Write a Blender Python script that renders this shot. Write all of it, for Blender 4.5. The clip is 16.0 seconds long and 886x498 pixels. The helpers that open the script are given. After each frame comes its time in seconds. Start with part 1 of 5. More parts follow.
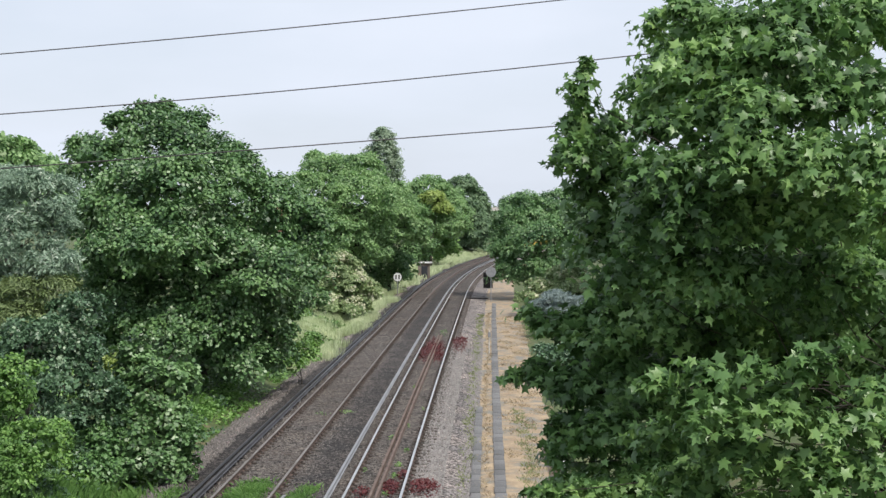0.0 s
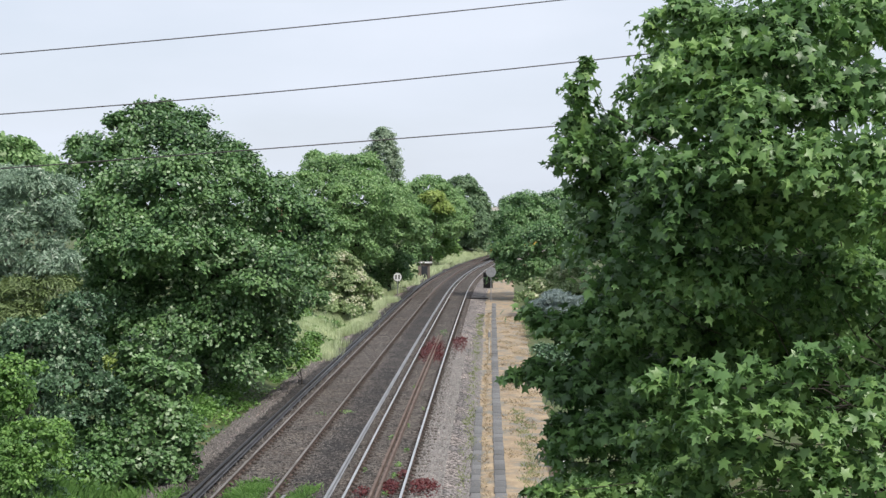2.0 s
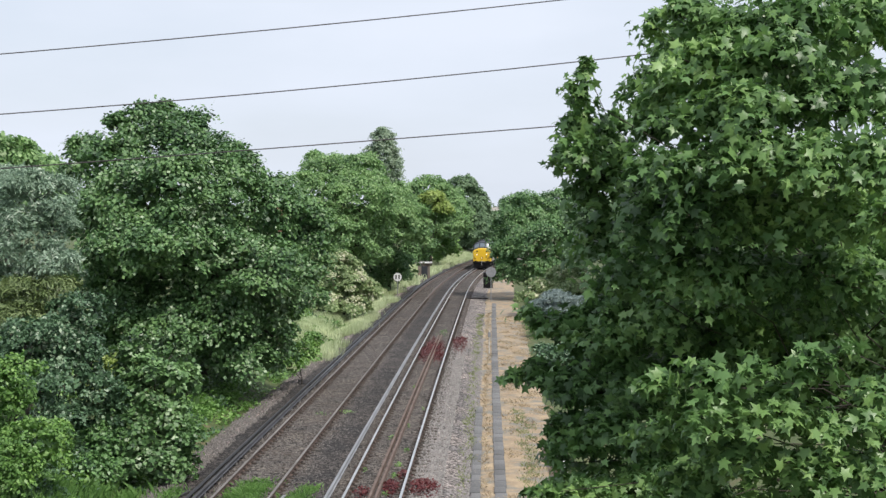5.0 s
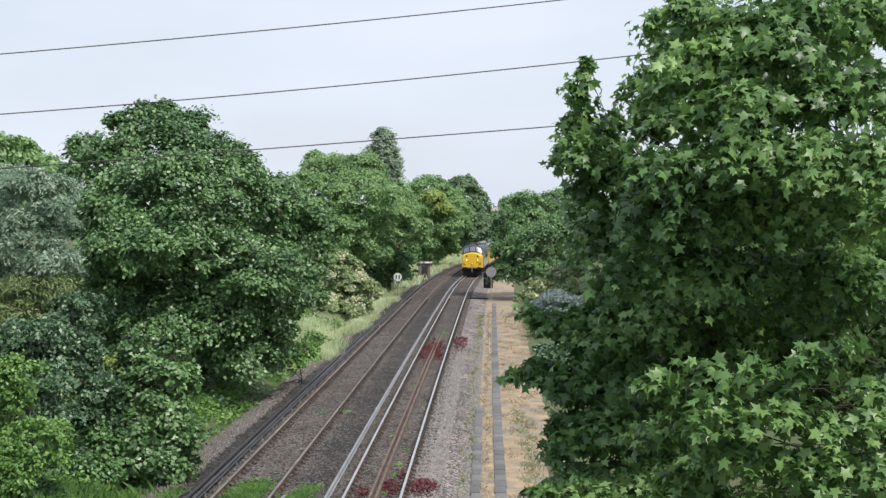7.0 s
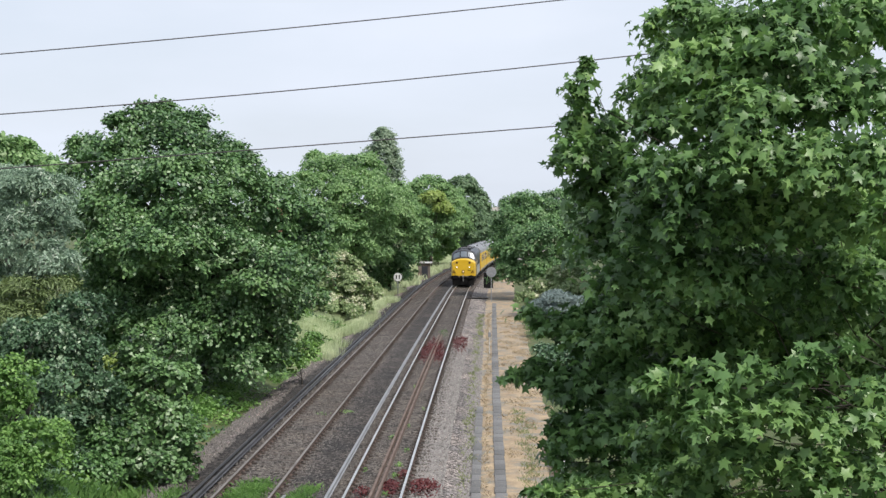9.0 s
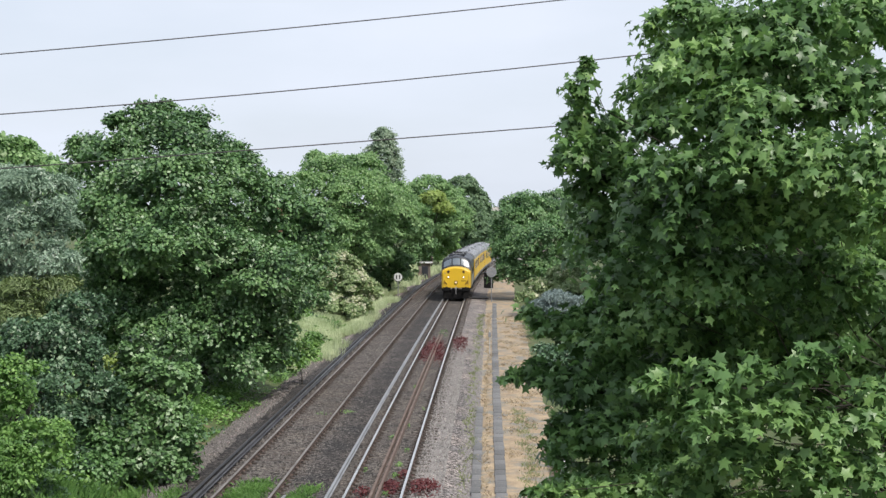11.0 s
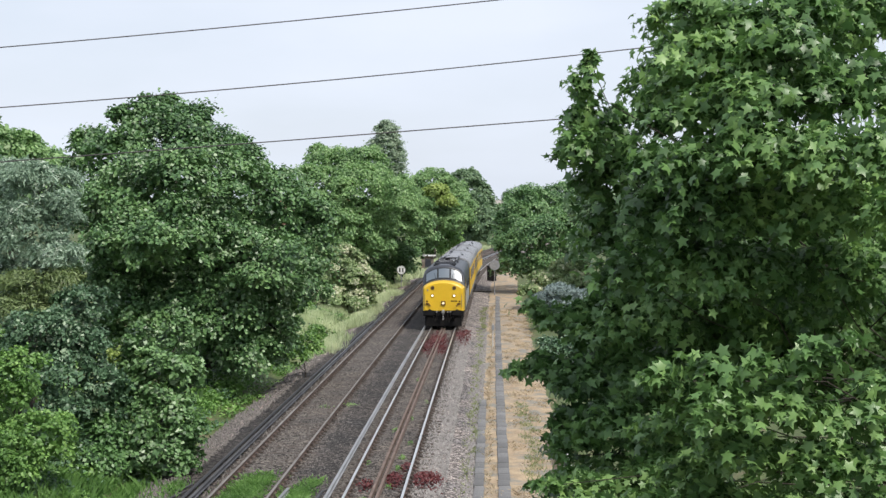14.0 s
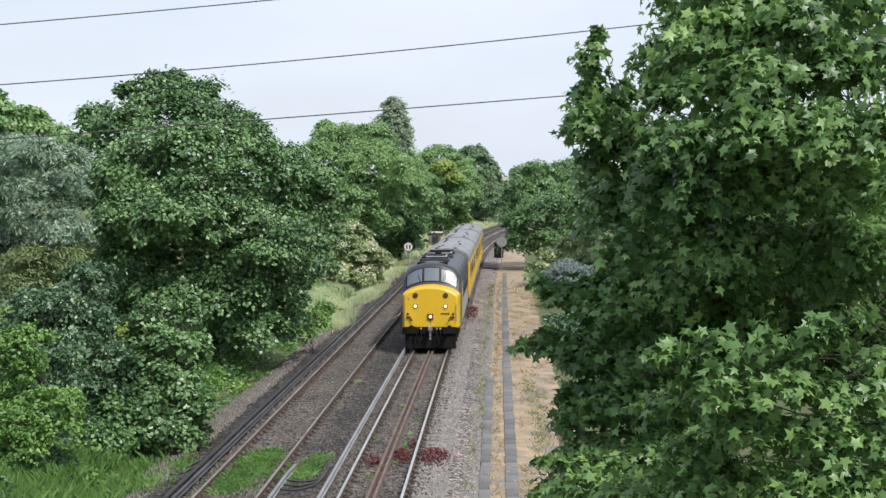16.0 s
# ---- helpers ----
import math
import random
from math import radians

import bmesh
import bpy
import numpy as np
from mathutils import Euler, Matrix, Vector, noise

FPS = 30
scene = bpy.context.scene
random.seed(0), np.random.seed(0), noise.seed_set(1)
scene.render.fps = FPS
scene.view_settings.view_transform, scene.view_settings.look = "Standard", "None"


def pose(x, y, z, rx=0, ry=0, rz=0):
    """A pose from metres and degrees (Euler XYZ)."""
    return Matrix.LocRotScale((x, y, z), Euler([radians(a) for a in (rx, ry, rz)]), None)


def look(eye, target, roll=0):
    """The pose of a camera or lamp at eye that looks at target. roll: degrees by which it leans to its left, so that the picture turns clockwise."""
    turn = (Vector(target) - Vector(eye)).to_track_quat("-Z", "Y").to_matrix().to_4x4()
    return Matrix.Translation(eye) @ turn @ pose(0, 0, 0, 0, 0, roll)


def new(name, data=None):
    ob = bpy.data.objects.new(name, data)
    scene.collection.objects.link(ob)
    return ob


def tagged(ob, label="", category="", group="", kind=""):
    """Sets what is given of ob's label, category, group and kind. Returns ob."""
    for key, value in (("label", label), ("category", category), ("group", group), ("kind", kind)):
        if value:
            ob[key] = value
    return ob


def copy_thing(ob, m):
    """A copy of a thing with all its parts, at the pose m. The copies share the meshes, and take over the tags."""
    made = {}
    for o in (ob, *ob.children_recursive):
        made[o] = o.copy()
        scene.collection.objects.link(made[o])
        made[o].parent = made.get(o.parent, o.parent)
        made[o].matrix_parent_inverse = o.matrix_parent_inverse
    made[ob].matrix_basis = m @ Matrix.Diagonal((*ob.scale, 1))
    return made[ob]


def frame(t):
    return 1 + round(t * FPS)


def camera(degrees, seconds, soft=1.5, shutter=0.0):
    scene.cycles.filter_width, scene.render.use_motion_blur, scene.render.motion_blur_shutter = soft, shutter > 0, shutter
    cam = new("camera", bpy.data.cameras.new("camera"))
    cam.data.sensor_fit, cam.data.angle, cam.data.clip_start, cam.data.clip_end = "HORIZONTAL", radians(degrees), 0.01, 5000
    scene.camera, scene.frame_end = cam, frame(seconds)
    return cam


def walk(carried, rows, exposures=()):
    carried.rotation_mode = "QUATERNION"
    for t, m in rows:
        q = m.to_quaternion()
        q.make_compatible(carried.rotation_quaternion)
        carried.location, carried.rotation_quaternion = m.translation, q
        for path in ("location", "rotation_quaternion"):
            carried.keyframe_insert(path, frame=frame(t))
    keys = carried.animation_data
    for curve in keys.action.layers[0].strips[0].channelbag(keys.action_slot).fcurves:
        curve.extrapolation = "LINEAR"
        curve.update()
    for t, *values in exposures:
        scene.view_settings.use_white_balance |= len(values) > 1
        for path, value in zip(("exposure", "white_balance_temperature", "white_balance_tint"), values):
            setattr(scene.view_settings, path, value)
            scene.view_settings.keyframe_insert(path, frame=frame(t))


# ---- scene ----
# Camera on an overbridge, 7.4 m above the rails, looking along the line (+y).
cam = camera(31.29, 16.0, soft=1.45)
EYE = (0.0, 0.0, 7.4)
TILT = 1.166


def aim(dx, dy):
    return pose(*EYE, 90 - TILT - math.degrees(dy / 2800), 0, math.degrees(dx / 2800))


walk(cam, [
    (0.0, aim(0, 0)), (4.0, aim(0, 0)), (9.2, aim(0.5, 0)), (11.5, aim(1.2, 0)), (12.0, aim(1.8, 0)), (12.5, aim(2.2, 0.3)),
    (13.0, aim(3.3, 3)), (13.5, aim(5, 6.4)), (14.0, aim(6.5, 12.4)), (14.5, aim(10.2, 20)), (15.0, aim(15, 31)),
    (15.5, aim(17, 42)), (16.0, aim(19, 53.5))],
    exposures=[(0.0, 0.0), (9.0, 0.02), (12.0, 0.03), (16.0, 0.07)])

# ---- light: bright hazy sky with thin cloud, soft sun from the right ----
SUN_DIR = Vector((0.50, -0.60, 1.0)).normalized()
world = bpy.data.worlds.new("sky")
scene.world = world
world.use_nodes = True
wn, wl = world.node_tree.nodes, world.node_tree.links
wn.clear()
sky = wn.new("ShaderNodeTexSky")
sky.sky_type, sky.sun_disc = "NISHITA", False
sky.sun_elevation = math.asin(SUN_DIR.z)
sky.sun_rotation = math.atan2(SUN_DIR.x, SUN_DIR.y)
sky.dust_density, sky.air_density = 2.0, 1.0
sky_gain = wn.new("ShaderNodeMix")
sky_gain.data_type, sky_gain.blend_type = "RGBA", "MULTIPLY"
sky_gain.inputs[0].default_value = 1.0
sky_gain.inputs[7].default_value = (0.12, 0.12, 0.12, 1)
wl.new(sky.outputs[0], sky_gain.inputs[6])
wc = wn.new("ShaderNodeTexCoord")
wm = wn.new("ShaderNodeMapping")
wm.inputs["Scale"].default_value = (2.2, 2.2, 7.0)
wno = wn.new("ShaderNodeTexNoise")
wno.inputs["Scale"].default_value, wno.inputs["Detail"].default_value = 1.6, 5
wr = wn.new("ShaderNodeMapRange")
wr.inputs[1].default_value, wr.inputs[2].default_value = 0.33, 0.66
wr.inputs[3].default_value, wr.inputs[4].default_value = 0.74, 1.0
cloud = wn.new("ShaderNodeMix")
cloud.data_type = "RGBA"
cloud.inputs[7].default_value = (0.81, 0.875, 1.0, 1)
wb = wn.new("ShaderNodeBackground")
wo = wn.new("ShaderNodeOutputWorld")
wl.new(wc.outputs["Generated"], wm.inputs[0])
wl.new(wm.outputs[0], wno.inputs["Vector"])
wl.new(wno.outputs[0], wr.inputs[0])
wl.new(wr.outputs[0], cloud.inputs[0])
wl.new(sky_gain.outputs[2], cloud.inputs[6])
wl.new(cloud.outputs[2], wb.inputs[0])
wb.inputs[1].default_value = 1.0
wl.new(wb.outputs[0], wo.inputs[0])

sun = new("sun", bpy.data.lights.new("sun", "SUN"))
sun.data.energy, sun.data.angle, sun.data.color = 3.9, radians(4), (1.0, 0.95, 0.87)
sun.matrix_world = look(tuple(SUN_DIR * 60), (0, 0, 0))


# ---- materials ----
def material(name):
    m = bpy.data.materials.new(name)
    m.use_nodes = True
    t = m.node_tree
    return m, t.nodes, t.links, t.nodes["Principled BSDF"]


def ramp(n, stops):
    r = n.new("ShaderNodeValToRGB")
    el = r.color_ramp.elements
    while len(el) < len(stops):
        el.new(0.5)
    for e, (p, c) in zip(el, stops):
        e.position, e.color = p, (*c, 1)
    return r


def surface(name, c1, c2, scale=4.0, rough=0.7, bump=0.3, fine=60.0, metal=0.0, dirt=None, dirt_at=0.62, per_object=0.0, spec=0.5):
    """A solid surface with colour variation at two scales, an optional patchy dirt or wear colour, and a fine relief."""
    m, n, l, p = material(name)
    co = n.new("ShaderNodeTexCoord")
    a = n.new("ShaderNodeTexNoise")
    a.inputs["Scale"].default_value, a.inputs["Detail"].default_value = scale, 6
    b = n.new("ShaderNodeTexNoise")
    b.inputs["Scale"].default_value, b.inputs["Detail"].default_value = fine, 3
    for x in (a, b):
        l.new(co.outputs["Object"], x.inputs["Vector"])
    add = n.new("ShaderNodeMath")
    add.operation = "MULTIPLY_ADD"
    l.new(b.outputs[0], add.inputs[0])
    add.inputs[1].default_value = 0.5
    half = n.new("ShaderNodeMath")
    half.operation = "MULTIPLY"
    half.inputs[1].default_value = 0.6
    l.new(a.outputs[0], half.inputs[0])
    l.new(half.outputs[0], add.inputs[2])
    r = ramp(n, [(0.36, c1), (0.72, c2)])
    l.new(add.outputs[0], r.inputs[0])
    out = r.outputs[0]
    if dirt:
        d = n.new("ShaderNodeTexNoise")
        d.inputs["Scale"].default_value, d.inputs["Detail"].default_value = scale * 0.6 + 0.3, 8
        l.new(co.outputs["Object"], d.inputs["Vector"])
        dr = n.new("ShaderNodeMapRange")
        dr.inputs[1].default_value, dr.inputs[2].default_value = dirt_at - 0.08, dirt_at + 0.08
        l.new(d.outputs[0], dr.inputs[0])
        mx = n.new("ShaderNodeMix")
        mx.data_type = "RGBA"
        mx.inputs[7].default_value = (*dirt, 1)
        l.new(dr.outputs[0], mx.inputs[0])
        l.new(out, mx.inputs[6])
        out = mx.outputs[2]
    if per_object:
        oi = n.new("ShaderNodeObjectInfo")
        mr = n.new("ShaderNodeMapRange")
        mr.inputs[3].default_value, mr.inputs[4].default_value = 1 - per_object, 1 + per_object
        l.new(oi.outputs["Random"], mr.inputs[0])
        hs = n.new("ShaderNodeHueSaturation")
        l.new(mr.outputs[0], hs.inputs["Value"])
        l.new(out, hs.inputs["Color"])
        out = hs.outputs[0]
    l.new(out, p.inputs["Base Color"])
    p.inputs["Roughness"].default_value, p.inputs["Metallic"].default_value = rough, metal
    p.inputs["Specular IOR Level"].default_value = spec
    if bump:
        bp = n.new("ShaderNodeBump")
        bp.inputs["Strength"].default_value, bp.inputs["Distance"].default_value = bump, 0.02
        l.new(b.outputs[0], bp.inputs["Height"])
        l.new(bp.outputs[0], p.inputs["Normal"])
    return m


def leafy(name, dark, mid, light, rough=0.42, glow=0.12, spec=0.5, vary=0.3, pale_share=0.0, under=(0.42, 0.50, 0.36)):
    """Leaves: a colour of its own for each leaf, drifting tone over the crown, some light coming through, a share made
    pale in clusters for undersides and painted highlights.
    """
    dark, mid, light = ((r * 0.96 + g * 0.065, g * 0.98 + r * 0.05, b * 0.92 + g * 0.12) for r, g, b in (dark, mid, light))
    m, n, l, p = material(name)
    geo = n.new("ShaderNodeNewGeometry")
    co = n.new("ShaderNodeTexCoord")
    no = n.new("ShaderNodeTexNoise")
    no.inputs["Scale"].default_value, no.inputs["Detail"].default_value = 0.6, 4
    l.new(co.outputs["Object"], no.inputs["Vector"])
    ma = n.new("ShaderNodeMath")
    ma.operation = "MULTIPLY_ADD"
    ma.inputs[1].default_value = vary
    l.new(geo.outputs["Random Per Island"], ma.inputs[0])
    sc = n.new("ShaderNodeMath")
    sc.operation = "MULTIPLY"
    sc.inputs[1].default_value = 1.0 - 0.9 * vary
    l.new(no.outputs[0], sc.inputs[0])
    l.new(sc.outputs[0], ma.inputs[2])
    r = ramp(n, [(0.28, dark), (0.52, mid), (0.82, light)])
    l.new(ma.outputs[0], r.inputs[0])
    tone = r.outputs[0]
    # pale clusters: leaf undersides, and gloss highlights on the sprays put into the colour
    if pale_share:
        fl = n.new("ShaderNodeMath")
        fl.operation = "FRACT"
        mu = n.new("ShaderNodeMath")
        mu.operation = "MULTIPLY"
        mu.inputs[1].default_value = 37.7
        l.new(geo.outputs["Random Per Island"], mu.inputs[0])
        l.new(mu.outputs[0], fl.inputs[0])
        lt = n.new("ShaderNodeMath")
        lt.operation = "LESS_THAN"
        pn = n.new("ShaderNodeTexNoise")
        pn.inputs["Scale"].default_value, pn.inputs["Detail"].default_value = 0.9, 2
        l.new(co.outputs["Object"], pn.inputs["Vector"])
        pm = n.new("ShaderNodeMapRange")
        pm.inputs[1].default_value, pm.inputs[2].default_value = 0.50, 0.64
        pm.inputs[4].default_value = pale_share
        l.new(pn.outputs[0], pm.inputs[0])
        l.new(pm.outputs[0], lt.inputs[1])
        l.new(fl.outputs[0], lt.inputs[0])
        mi = n.new("ShaderNodeMix")
        mi.data_type = "RGBA"
        mi.inputs[7].default_value = (*under, 1)
        l.new(lt.outputs[0], mi.inputs[0])
        l.new(tone, mi.inputs[6])
        tone = mi.outputs[2]
    l.new(tone, p.inputs["Base Color"])
    p.inputs["Roughness"].default_value = rough
    p.inputs["Specular IOR Level"].default_value = spec
    tr = n.new("ShaderNodeBsdfTranslucent")
    br = n.new("ShaderNodeHueSaturation")
    br.inputs["Value"].default_value, br.inputs["Saturation"].default_value = 1.3, 1.1
    l.new(r.outputs[0], br.inputs["Color"])
    l.new(br.outputs[0], tr.inputs[0])
    mx = n.new("ShaderNodeMixShader")
    mx.inputs[0].default_value = glow
    l.new(p.outputs[0], mx.inputs[1])
    l.new(tr.outputs[0], mx.inputs[2])
    l.new(mx.outputs[0], n["Material Output"].inputs[0])
    return m


def glass(name, tint=(0.03, 0.04, 0.05), rough=0.06, coat=0.6):
    m, n, l, p = material(name)
    p.inputs["Base Color"].default_value = (*tint, 1)
    p.inputs["Roughness"].default_value = rough
    p.inputs["Specular IOR Level"].default_value = 0.9
    p.inputs["Coat Weight"].default_value = coat
    return m


def lit(name, color, power):
    m, n, l, p = material(name)
    p.inputs["Base Color"].default_value = (*color, 1)
    p.inputs["Emission Color"].default_value = (*color, 1)
    p.inputs["Emission Strength"].default_value = power
    return m


def stones(name, cols, scale, rough=0.9):
    """Broken stone: a tone for each stone, dark gaps between them, larger drifts of rust and soot."""
    m, n, l, p = material(name)
    co = n.new("ShaderNodeTexCoord")
    v = n.new("ShaderNodeTexVoronoi")
    v.inputs["Scale"].default_value = scale
    e = n.new("ShaderNodeTexVoronoi")
    e.feature = "DISTANCE_TO_EDGE"
    e.inputs["Scale"].default_value = scale
    big = n.new("ShaderNodeTexNoise")
    big.inputs["Scale"].default_value, big.inputs["Detail"].default_value = 0.45, 7
    for x in (v, e, big):
        l.new(co.outputs["Object"], x.inputs["Vector"])
    sep = n.new("ShaderNodeSeparateColor")
    l.new(v.outputs["Color"], sep.inputs[0])
    r = ramp(n, [(0.05, cols[0]), (0.5, cols[1]), (0.95, cols[2])])
    l.new(sep.outputs[0], r.inputs[0])
    r2 = ramp(n, [(0.38, (0.62, 0.60, 0.60)), (0.66, (1.12, 1.02, 0.95))])
    l.new(big.outputs[0], r2.inputs[0])
    mu = n.new("ShaderNodeMix")
    mu.data_type, mu.blend_type = "RGBA", "MULTIPLY"
    mu.inputs[0].default_value = 1.0
    l.new(r.outputs[0], mu.inputs[6])
    l.new(r2.outputs[0], mu.inputs[7])
    l.new(mu.outputs[2], p.inputs["Base Color"])
    bp = n.new("ShaderNodeBump")
    bp.inputs["Strength"].default_value, bp.inputs["Distance"].default_value = 0.9, 0.03
    l.new(e.outputs["Distance"], bp.inputs["Height"])
    l.new(bp.outputs[0], p.inputs["Normal"])
    p.inputs["Roughness"].default_value = rough
    p.inputs["Specular IOR Level"].default_value = 0.25
    return m


M_EARTH = surface("earth_and_low_green", (0.035, 0.055, 0.018), (0.10, 0.13, 0.04), 0.8, 0.95, 0.6, 18, dirt=(0.16, 0.12, 0.07), dirt_at=0.66)
M_BALLAST = stones("ballast_brown", [(0.020, 0.018, 0.016), (0.042, 0.037, 0.034), (0.24, 0.226, 0.208)], 14)
M_BALLAST_PALE = stones("ballast_pale", [(0.040, 0.037, 0.036), (0.140, 0.130, 0.126), (0.50, 0.475, 0.46)], 14)
M_BALLAST_PINK = stones("ballast_pinkish", [(0.06, 0.05, 0.048), (0.19, 0.165, 0.157), (0.52, 0.475, 0.455)], 12)
M_BALLAST_DARK = stones("ballast_sooty", [(0.012, 0.0115, 0.0115), (0.030, 0.028, 0.0275), (0.14, 0.132, 0.128)], 14)
M_DRY = surface("dry_grass_and_sand", (0.20, 0.145, 0.095), (0.46, 0.35, 0.225), 1.6, 0.95, 0.9, 16, dirt=(0.20, 0.19, 0.165), dirt_at=0.53)
M_CONCRETE = surface("weathered_concrete", (0.075, 0.075, 0.077), (0.20, 0.196, 0.192), 1.6, 0.85, 0.4, 45, dirt=(0.15, 0.14, 0.13), dirt_at=0.6, per_object=0.25)
M_CONCRETE_PALE = surface("pale_concrete", (0.42, 0.41, 0.40), (0.68, 0.67, 0.65), 1.2, 0.85, 0.3, 40, dirt=(0.25, 0.24, 0.22))
M_SLEEPER = surface("sleeper_wood", (0.030, 0.023, 0.019), (0.095, 0.072, 0.060), 3.0, 0.85, 0.6, 40, per_object=0.3)
M_RAIL = surface("rusty_rail", (0.055, 0.035, 0.028), (0.15, 0.10, 0.08), 2.0, 0.75, 0.2, 50, metal=0.2)
M_RAIL_TOP = surface("polished_rail_head", (0.55, 0.54, 0.53), (0.78, 0.77, 0.76), 0.6, 0.32, 0.05, 80, metal=0.85)
M_RAIL_DULL = surface("dull_rail_head", (0.13, 0.12, 0.115), (0.25, 0.235, 0.225), 0.6, 0.85, 0.1, 80, spec=0.1)
M_CONDUCTOR = surface("conductor_rail_steel", (0.24, 0.24, 0.25), (0.40, 0.40, 0.41), 0.7, 0.42, 0.1, 60, metal=0.55)
M_CONDUCTOR_DARK = surface("dark_conductor_rail", (0.04, 0.04, 0.045), (0.12, 0.12, 0.13), 0.7, 0.55, 0.1, 60, metal=0.3)
M_RUST = surface("rust_brown_steel", (0.085, 0.055, 0.042), (0.20, 0.145, 0.12), 1.5, 0.8, 0.3, 40, metal=0.1)
M_POT = surface("white_insulator", (0.10, 0.095, 0.09), (0.22, 0.21, 0.20), 5, 0.5, 0.0, 30)
M_RUBBER = surface("black_cable", (0.02, 0.02, 0.022), (0.05, 0.05, 0.055), 4, 0.6, 0.1, 40)
M_YELLOW = surface("yellow_train_paint", (0.62, 0.385, 0.016), (0.72, 0.455, 0.025), 0.9, 0.38, 0.03, 30, dirt=(0.50, 0.30, 0.03), dirt_at=0.70)
M_ROOF = surface("grey_train_roof", (0.17, 0.175, 0.19), (0.31, 0.32, 0.345), 0.9, 0.55, 0.1, 14, dirt=(0.07, 0.07, 0.075), dirt_at=0.62)
M_CAB = surface("dark_cab_paint", (0.018, 0.020, 0.027), (0.038, 0.042, 0.052), 1.4, 0.42, 0.05, 30)
M_SIDE = surface("grey_side_paint", (0.24, 0.245, 0.25), (0.38, 0.385, 0.39), 1.2, 0.5, 0.05, 25, dirt=(0.16, 0.14, 0.11), dirt_at=0.6)
M_BLACK = surface("sooty_underframe", (0.003, 0.003, 0.0035), (0.012, 0.011, 0.011), 3, 0.75, 0.3, 40, spec=0.2)
M_STEEL = surface("worn_steel", (0.20, 0.20, 0.20), (0.42, 0.41, 0.40), 4, 0.45, 0.1, 60, metal=0.7)
M_GLASS = glass("window_glass")
# pale blue base colour stands in for sky reflected in the windscreens
M_SCREEN = glass("windscreen_with_sky_tint", (0.10, 0.13, 0.165), 0.32, 0.0)
M_LAMP = lit("lit_lamp", (1.0, 0.95, 0.82), 1.1)
M_LAMP_DIM = lit("dim_lamp", (1.0, 0.80, 0.50), 0.45)
M_LENS = surface("dark_lens", (0.05, 0.02, 0.008), (0.12, 0.06, 0.02), 6, 0.25, 0.0, 30)
M_SIGN_BACK = surface("grey_sign_back", (0.17, 0.175, 0.185), (0.26, 0.265, 0.28), 3, 0.6, 0.05, 30)
M_SIGN_FACE = surface("white_sign_face", (0.62, 0.62, 0.61), (0.78, 0.78, 0.77), 4, 0.45, 0.0, 30)
M_SIGN_INK = surface("black_sign_marks", (0.015, 0.015, 0.015), (0.04, 0.04, 0.04), 4, 0.5, 0.0, 30)
M_BRICK = surface("red_brown_brick", (0.17, 0.085, 0.055), (0.32, 0.18, 0.125), 3, 0.9, 0.5, 30)
M_TILE = surface("red_roof_tile", (0.22, 0.10, 0.06), (0.36, 0.18, 0.12), 2, 0.85, 0.4, 20)
M_CREAM = surface("cream_render", (0.24, 0.22, 0.20), (0.36, 0.33, 0.30), 1, 0.9, 0.2, 10)
M_BARK = surface("bark", (0.02, 0.017, 0.013), (0.075, 0.062, 0.05), 3, 0.95, 0.9, 25)
M_WIRE = surface("overhead_wire", (0.035, 0.03, 0.035), (0.08, 0.065, 0.07), 4, 0.6, 0.0, 40)

L_MAPLE = leafy("maple_leaves", (0.024, 0.060, 0.016), (0.102, 0.215, 0.048), (0.28, 0.45, 0.105), 0.40, 0.27, spec=0.4)
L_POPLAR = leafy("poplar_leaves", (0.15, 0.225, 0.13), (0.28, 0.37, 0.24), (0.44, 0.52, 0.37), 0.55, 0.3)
L_SYCAMORE = leafy("sycamore_leaves", (0.026, 0.072, 0.022), (0.085, 0.188, 0.046), (0.20, 0.345, 0.095), 0.42, pale_share=0.30, under=(0.27, 0.37, 0.21))
L_YOUNG = leafy("young_tree_leaves", (0.042, 0.110, 0.036), (0.115, 0.235, 0.068), (0.25, 0.42, 0.13), 0.5, 0.22, pale_share=0.22, under=(0.25, 0.34, 0.19))
L_WILLOW = leafy("grey_willow_leaves", (0.085, 0.145, 0.085), (0.19, 0.29, 0.18), (0.38, 0.50, 0.36), 0.55, 0.2, pale_share=0.30, under=(0.48, 0.55, 0.45))
L_TWIGGY = leafy("olive_twiggy_leaves", (0.06, 0.10, 0.025), (0.13, 0.19, 0.05), (0.24, 0.31, 0.10), 0.5, 0.2)
L_DULL = leafy("dull_bush_leaves", (0.024, 0.062, 0.024), (0.075, 0.155, 0.065), (0.19, 0.32, 0.16), 0.42, pale_share=0.25, under=(0.27, 0.36, 0.23))
L_BUSH = leafy("bush_leaves", (0.040, 0.105, 0.022), (0.095, 0.215, 0.045), (0.20, 0.37, 0.09), 0.45)
L_FRESH = leafy("fresh_green_leaves", (0.054, 0.135, 0.016), (0.125, 0.265, 0.036), (0.26, 0.44, 0.072), 0.5, 0.2)
L_ASH = leafy("ash_leaves", (0.085, 0.180, 0.062), (0.21, 0.36, 0.115), (0.37, 0.54, 0.20), 0.55, 0.3, pale_share=0.22, under=(0.30, 0.40, 0.21))
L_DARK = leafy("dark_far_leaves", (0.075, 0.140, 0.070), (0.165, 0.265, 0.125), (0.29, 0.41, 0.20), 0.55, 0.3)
L_OLIVE = leafy("yellowing_leaves", (0.10, 0.16, 0.025), (0.23, 0.33, 0.05), (0.40, 0.48, 0.11), 0.5, 0.25)
